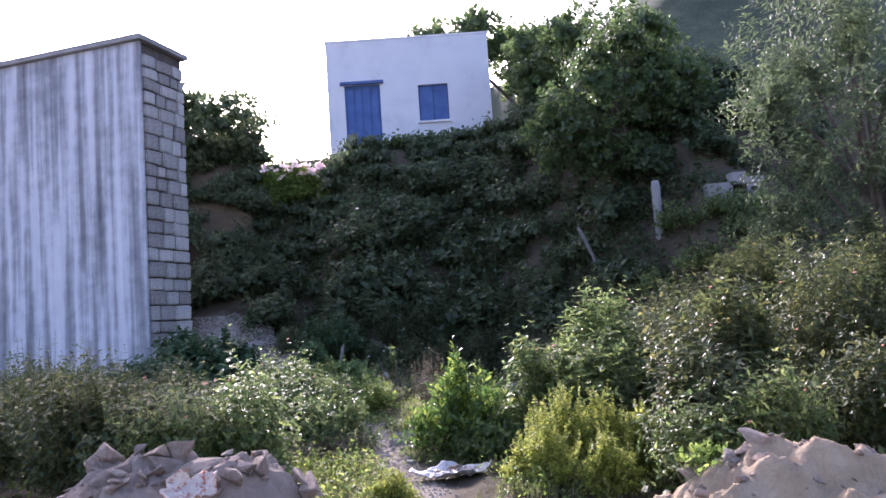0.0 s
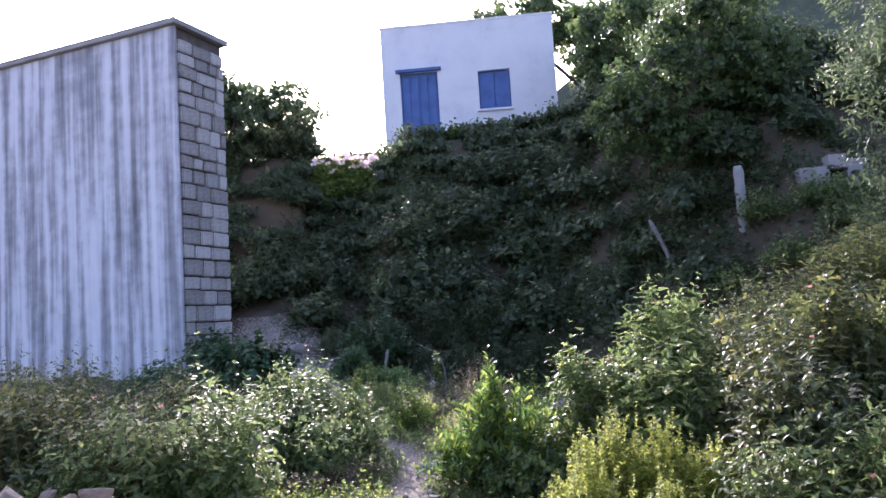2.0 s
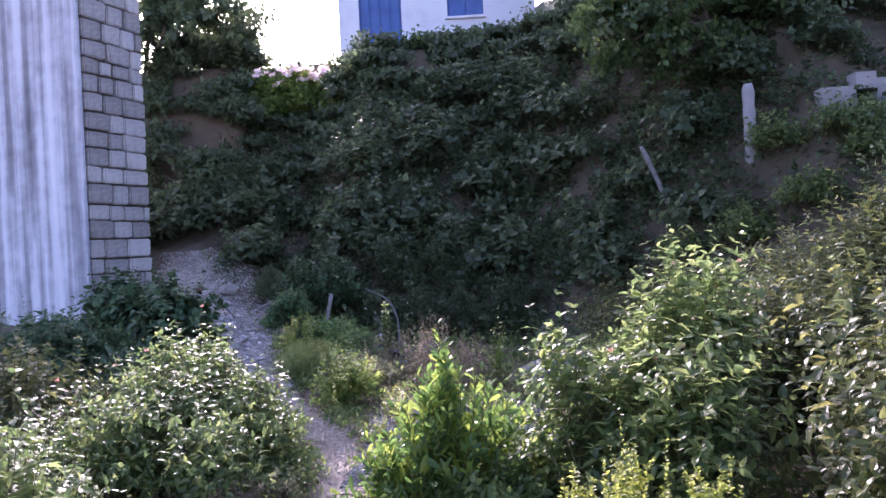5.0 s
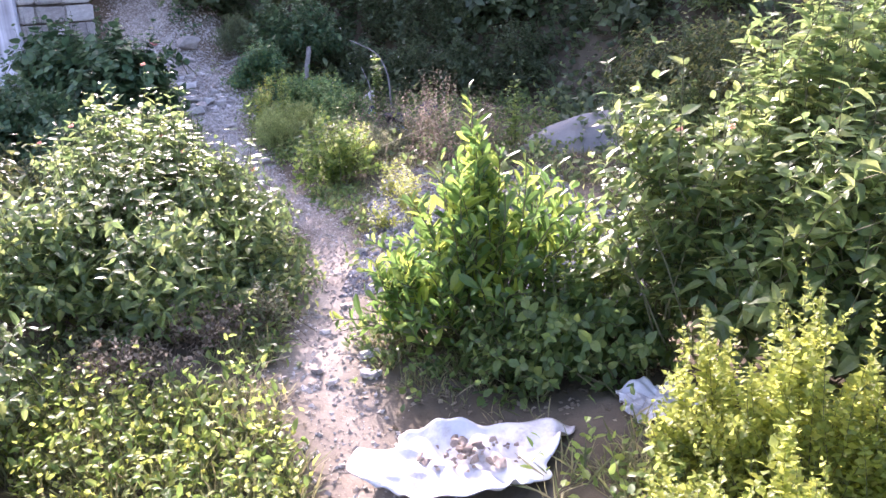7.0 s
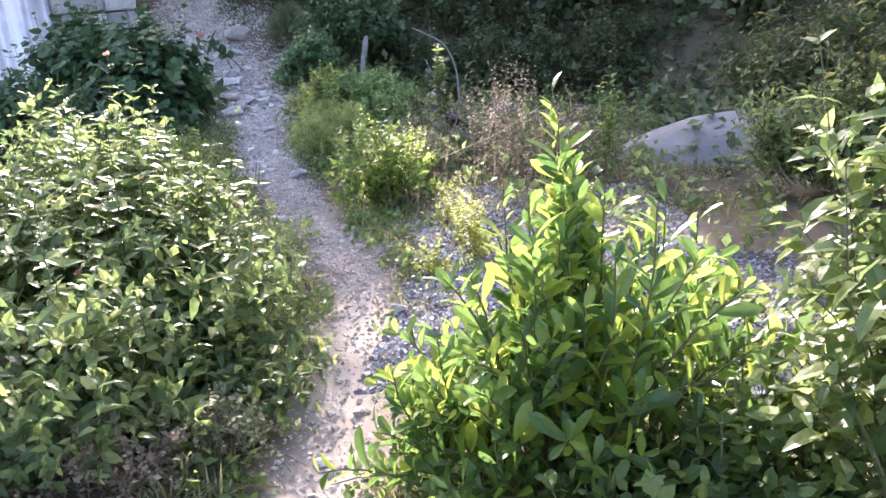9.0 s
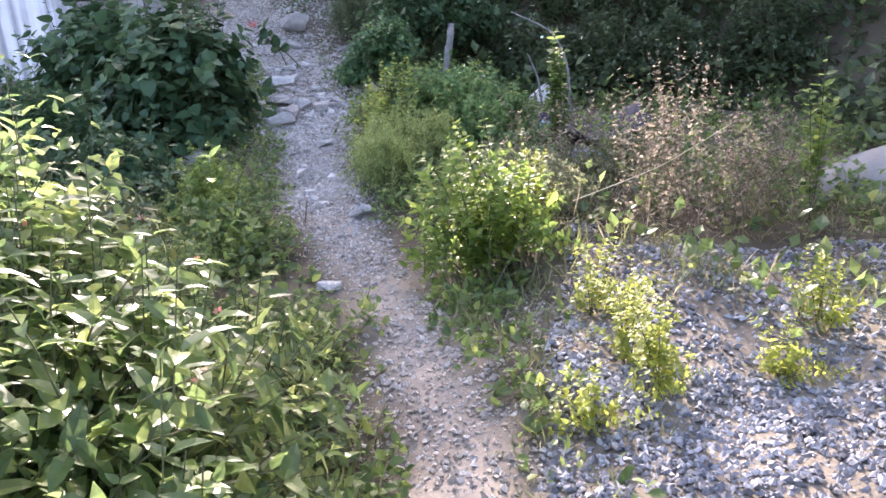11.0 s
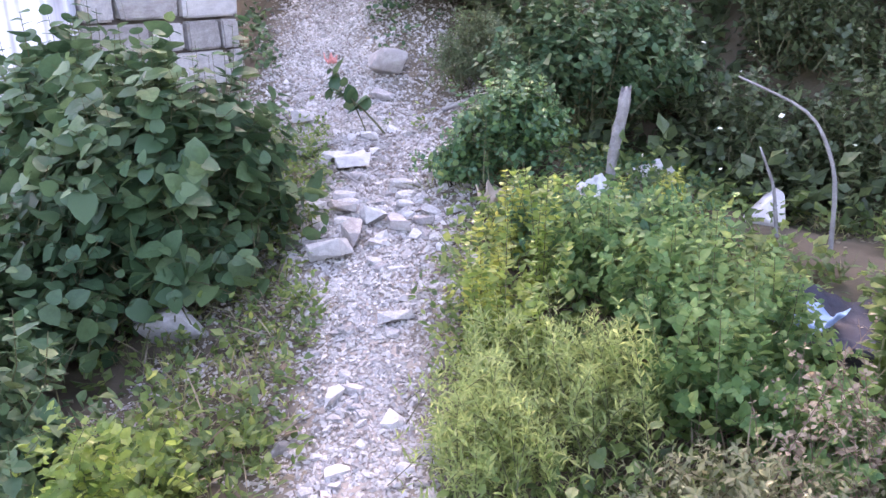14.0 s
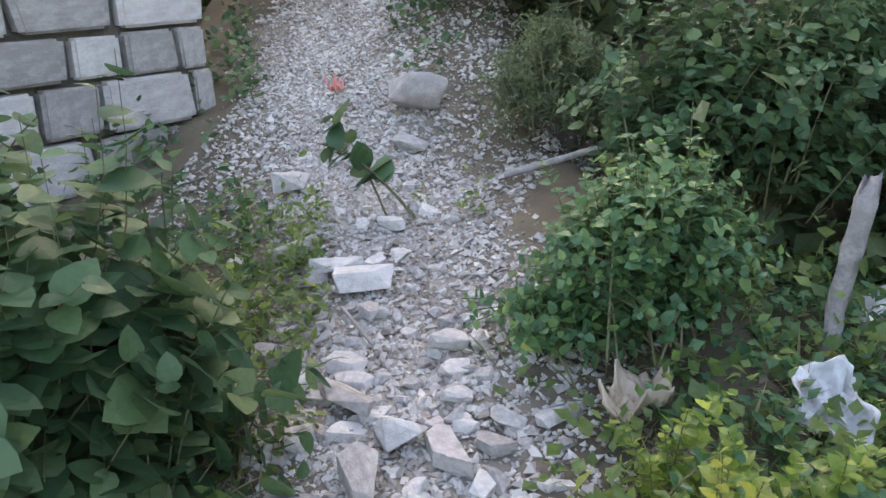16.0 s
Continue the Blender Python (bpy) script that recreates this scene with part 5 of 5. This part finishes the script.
# ---- plastic sheet with rubble by the path ----
def sheet(name, x, y, rx, ry, turn, label, seed, mat, lift=0.05, n=40):
    """A crumpled sheet with a curled rim, given a thickness."""
    r = np.random.default_rng(seed)
    u, v = np.meshgrid(np.linspace(-1, 1, n), np.linspace(-1, 1, n))
    ph = r.random(8) * 6.28
    ang = np.arctan2(v, u)
    rim = 1 + 0.17 * np.sin(2 * ang + ph[0]) + 0.1 * np.sin(3 * ang + ph[6]) + 0.08 * np.sin(5 * ang + ph[1]) + 0.05 * np.sin(9 * ang + ph[2])
    d = np.maximum(np.abs(u), np.abs(v))
    k = np.where(d > 1e-6, d / (np.hypot(u, v) + 1e-6), 1) ** 0.6
    px, py = u * k * 0.92 * rx * rim, v * k * 0.92 * ry * rim
    z = 0.055 + lift * d ** 4 * (0.8 + 0.6 * np.sin(4 * ang + ph[3])) + 0.018 * np.sin(7 * u + ph[4]) * np.sin(6 * v + ph[5]) + 0.008 * np.sin(17 * u + 9 * v)
    i = (np.arange(n - 1)[:, None] * n + np.arange(n - 1)[None]).ravel()
    me = mesh_of(name, np.stack([px, py, z], -1).reshape(-1, 3), np.stack([i, i + 1, i + 1 + n, i + n], -1), mat, True)
    ob = tagged(part(name, me, m=pose(x, y, gz(x, y), 0, 0, turn)), label, "sheet")
    sd = ob.modifiers.new("thickness", "SOLIDIFY")
    sd.thickness = 0.004
    return ob


sheet("plastic_sheet", 0.0, 7.72, 0.42, 0.26, -5, "crumpled white plastic sheet lying beside the path", 4, M_PLASTIC)
sheet("plastic_sheet", 0.78, 8.05, 0.19, 0.13, 25, "torn pale plastic sheet half under shrubs", 5, M_PLASTIC, 0.02)
rr = np.random.default_rng(42)
for k in range(60):
    a, q = rr.random() * 6.28, rr.random() ** 0.8
    sz = 0.018 + 0.05 * rr.random() ** 2.5
    tagged(part("chip", CLODS[k % 5], m=pose(0.02 + 0.24 * q * math.cos(a), 7.76 + 0.11 * q * math.sin(a), 0.07 + (1 - q) * 0.03 + sz * 0.15, rr.normal() * 20, rr.normal() * 20, rr.random() * 360) @ Matrix.Scale(sz, 4)),
           "broken chip of plaster on the plastic sheet", "rubble", "chips on the sheet")

# ---- stake, post, poles and dry stalks ----
def stick(name, pts, r0, r1, mat, label, category="stick", sides=7):
    pts = np.array(pts, float)
    u = np.linspace(0, 1, 14)
    t = np.linspace(0, 1, len(pts))
    q = np.stack([np.interp(u, t, pts[:, k]) for k in range(3)], -1)
    for _ in range(2):
        q[1:-1] = (q[:-2] + 2 * q[1:-1] + q[2:]) / 4
    rad = np.linspace(r0, r1, 14) * (1 + 0.08 * np.sin(np.arange(14) * 2.3))
    rad[-1] *= 0.8
    v, f = tube_arrays([(q - q[0], rad)], sides)
    if category == "stake":
        ragged = np.random.default_rng(9)
        v[-sides:] += ragged.normal(size=(sides, 3)) * [0.006, 0.006, 0.022]
        v += ragged.normal(size=v.shape) * 0.0025
    tri = np.concatenate([f[:, [0, 1, 2]], f[:, [0, 2, 3]]])
    n = len(v)
    v = np.concatenate([v, (q[-1] - q[0])[None]])
    tri = np.concatenate([tri, [[n - sides + k, n - sides + (k + 1) % sides, n] for k in range(sides)]])
    me = mesh_of(name, v, tri, mat, True)
    ob = part(name, me, m=pose(*q[0]))
    return tagged(ob, label, category)


stick("stake", [(-2.14, 15.88, 0.5), (-2.13, 15.93, 0.78), (-2.1, 15.97, 0.98), (-2.06, 16.0, 1.19)], 0.026, 0.036, M_WEATHERED, "weathered grey wooden stake driven into the ground", "stake", 9)
stick("fence_post", [(4.58, 16.25, 2.7), (4.57, 16.25, 4.15)], 0.1, 0.095, M_CONCRETE, "pale concrete fence post on the bank", "post", 8)
stick("pole", [(3.55, 16.6, 1.9), (2.96, 16.6, 3.32)], 0.05, 0.04, M_WEATHERED, "leaning grey pole on the bank", "pole", 8)
stick("dry_branch", [(-1.0, 15.8, 0.4), (-1.0, 15.8, 0.8), (-1.12, 15.8, 1.1), (-1.48, 15.8, 1.28)], 0.013, 0.006, M_WEATHERED, "bare bent dry stem arching over the weeds")
stick("dry_branch", [(-1.25, 15.9, 0.4), (-1.28, 15.9, 0.7), (-1.36, 15.85, 0.92)], 0.012, 0.006, M_WEATHERED, "bare bent dry stem standing in the weeds")
stick("dry_stalk", [(-0.75, 12.3, 0.48), (-0.35, 12.35, 0.62), (0.0, 12.5, 0.8)], 0.0028, 0.0018, M_STRAW, "long dry straw-coloured stalk leaning on weeds")
stick("dry_stalk", [(-1.35, 8.45, 0.08), (-1.05, 8.55, 0.1), (-0.85, 8.6, 0.13)], 0.006, 0.003, M_STRAW, "dry straw-coloured stalk lying by the path")
stick("dry_stalk", [(-3.45, 16.75, 1.0), (-3.2, 16.72, 1.08), (-2.95, 16.8, 1.15)], 0.02, 0.012, M_WEATHERED, "short grey branch lying beside the path")
stick("twig", [(-3.65, 15.6, 0.78), (-3.45, 15.42, 0.76)], 0.008, 0.006, M_WEATHERED, "thin grey twig lying on gravel", "twig")
stick("twig", [(-2.33, 12.75, 0.18), (-2.3, 12.8, 0.4)], 0.005, 0.003, M_TWIG, "thin dark twig standing by the path", "twig")

# litter in the weeds
sheet("cloth_scrap", -2.15, 15.6, 0.1, 0.12, 10, "torn pale cloth scrap caught below the stake", 6, M_PLASTIC, 0.05, 24).matrix_basis @= pose(0, 0, 0.07, 48, 0, 0)
sheet("plastic_bag", -0.75, 13.95, 0.2, 0.1, 10, "blue plastic bag lying in weeds", 7, M_BLUEBAG, 0.05, 24)
sheet("plastic_bag", -1.15, 14.7, 0.14, 0.1, 50, "pale blue plastic bag lying in weeds", 8, M_BLUEBAG, 0.05, 24)
sheet("tarpaulin", -0.75, 14.75, 0.55, 0.4, 20, "crumpled dark tarpaulin on the shaded ground", 9, M_TARP, 0.1)
sheet("carton_scrap", -2.63, 15.4, 0.12, 0.09, 40, "brown carton scrap at the path's edge", 10, M_CARTON, 0.06, 20)
sheet("carton_scrap", -1.7, 5.05, 0.16, 0.14, 15, "white printed carton piece on the rubble heap", 11, M_CARTONRED, 0.05, 24).matrix_basis @= pose(0, 0, 0.42, 40, 0, 0)
sheet("paper_scrap", -4.7, 17.45, 0.05, 0.03, 15, "red paper scrap among the stones", 12, M_REDPAPER, 0.04, 16)

# ---- ruin on the bank, flowers by the house ----
def build_ruin():
    t = thing("ruin", pose(5.5, 15.8, 2.75, 0, 0, 0), "low pale broken wall with a small opening", "ruin")
    bm = bmesh.new()
    for a in ((0, 0, 0.5, 1.2), (0.5, 0, 0.8, 0.9), (0.5, 1.15, 0.8, 1.4), (0.8, 0, 1.15, 1.3)):
        box_bm(a[0], 0, a[1], a[2], 0.3, a[3], bm=bm)
    part("wall", bm, M_CONCRETE, t)


build_ruin()
for x, sd in ((-4.0, 86), (-3.3, 186), (-4.75, 187)):
    foot, tw = shrub("flowering_plant", x, 22.4, [(0, 0, 0.95, 0.5, 0.35, 0.5), (0.3, -0.2, 0.45, 0.5, 0.35, 0.5)], 150, 0.08, 0.12, LANCE, M_WEED_SUN, "tall plant with pale pink flowers below the house", "plant", seed=sd, group="flowering plants below the house")
    for q in tw[:, -1][tw[:, -1, 2] > 0.95][:26 if x > -4.5 else 9]:
        blossoms(foot, [q], 0.11, M_PALE)
for k, x in enumerate((-2.6, -1.0, 0.2, 1.2)):
    shrub("terrace_plant", x, 22.4, [(0, 0, 0.2, 0.4, 0.3, 0.25)], 60, 0.09, 0.11, LANCE, M_WEED, "low green plant along the terrace edge", "plant", seed=87 + k, group="terrace plants")

gravel()
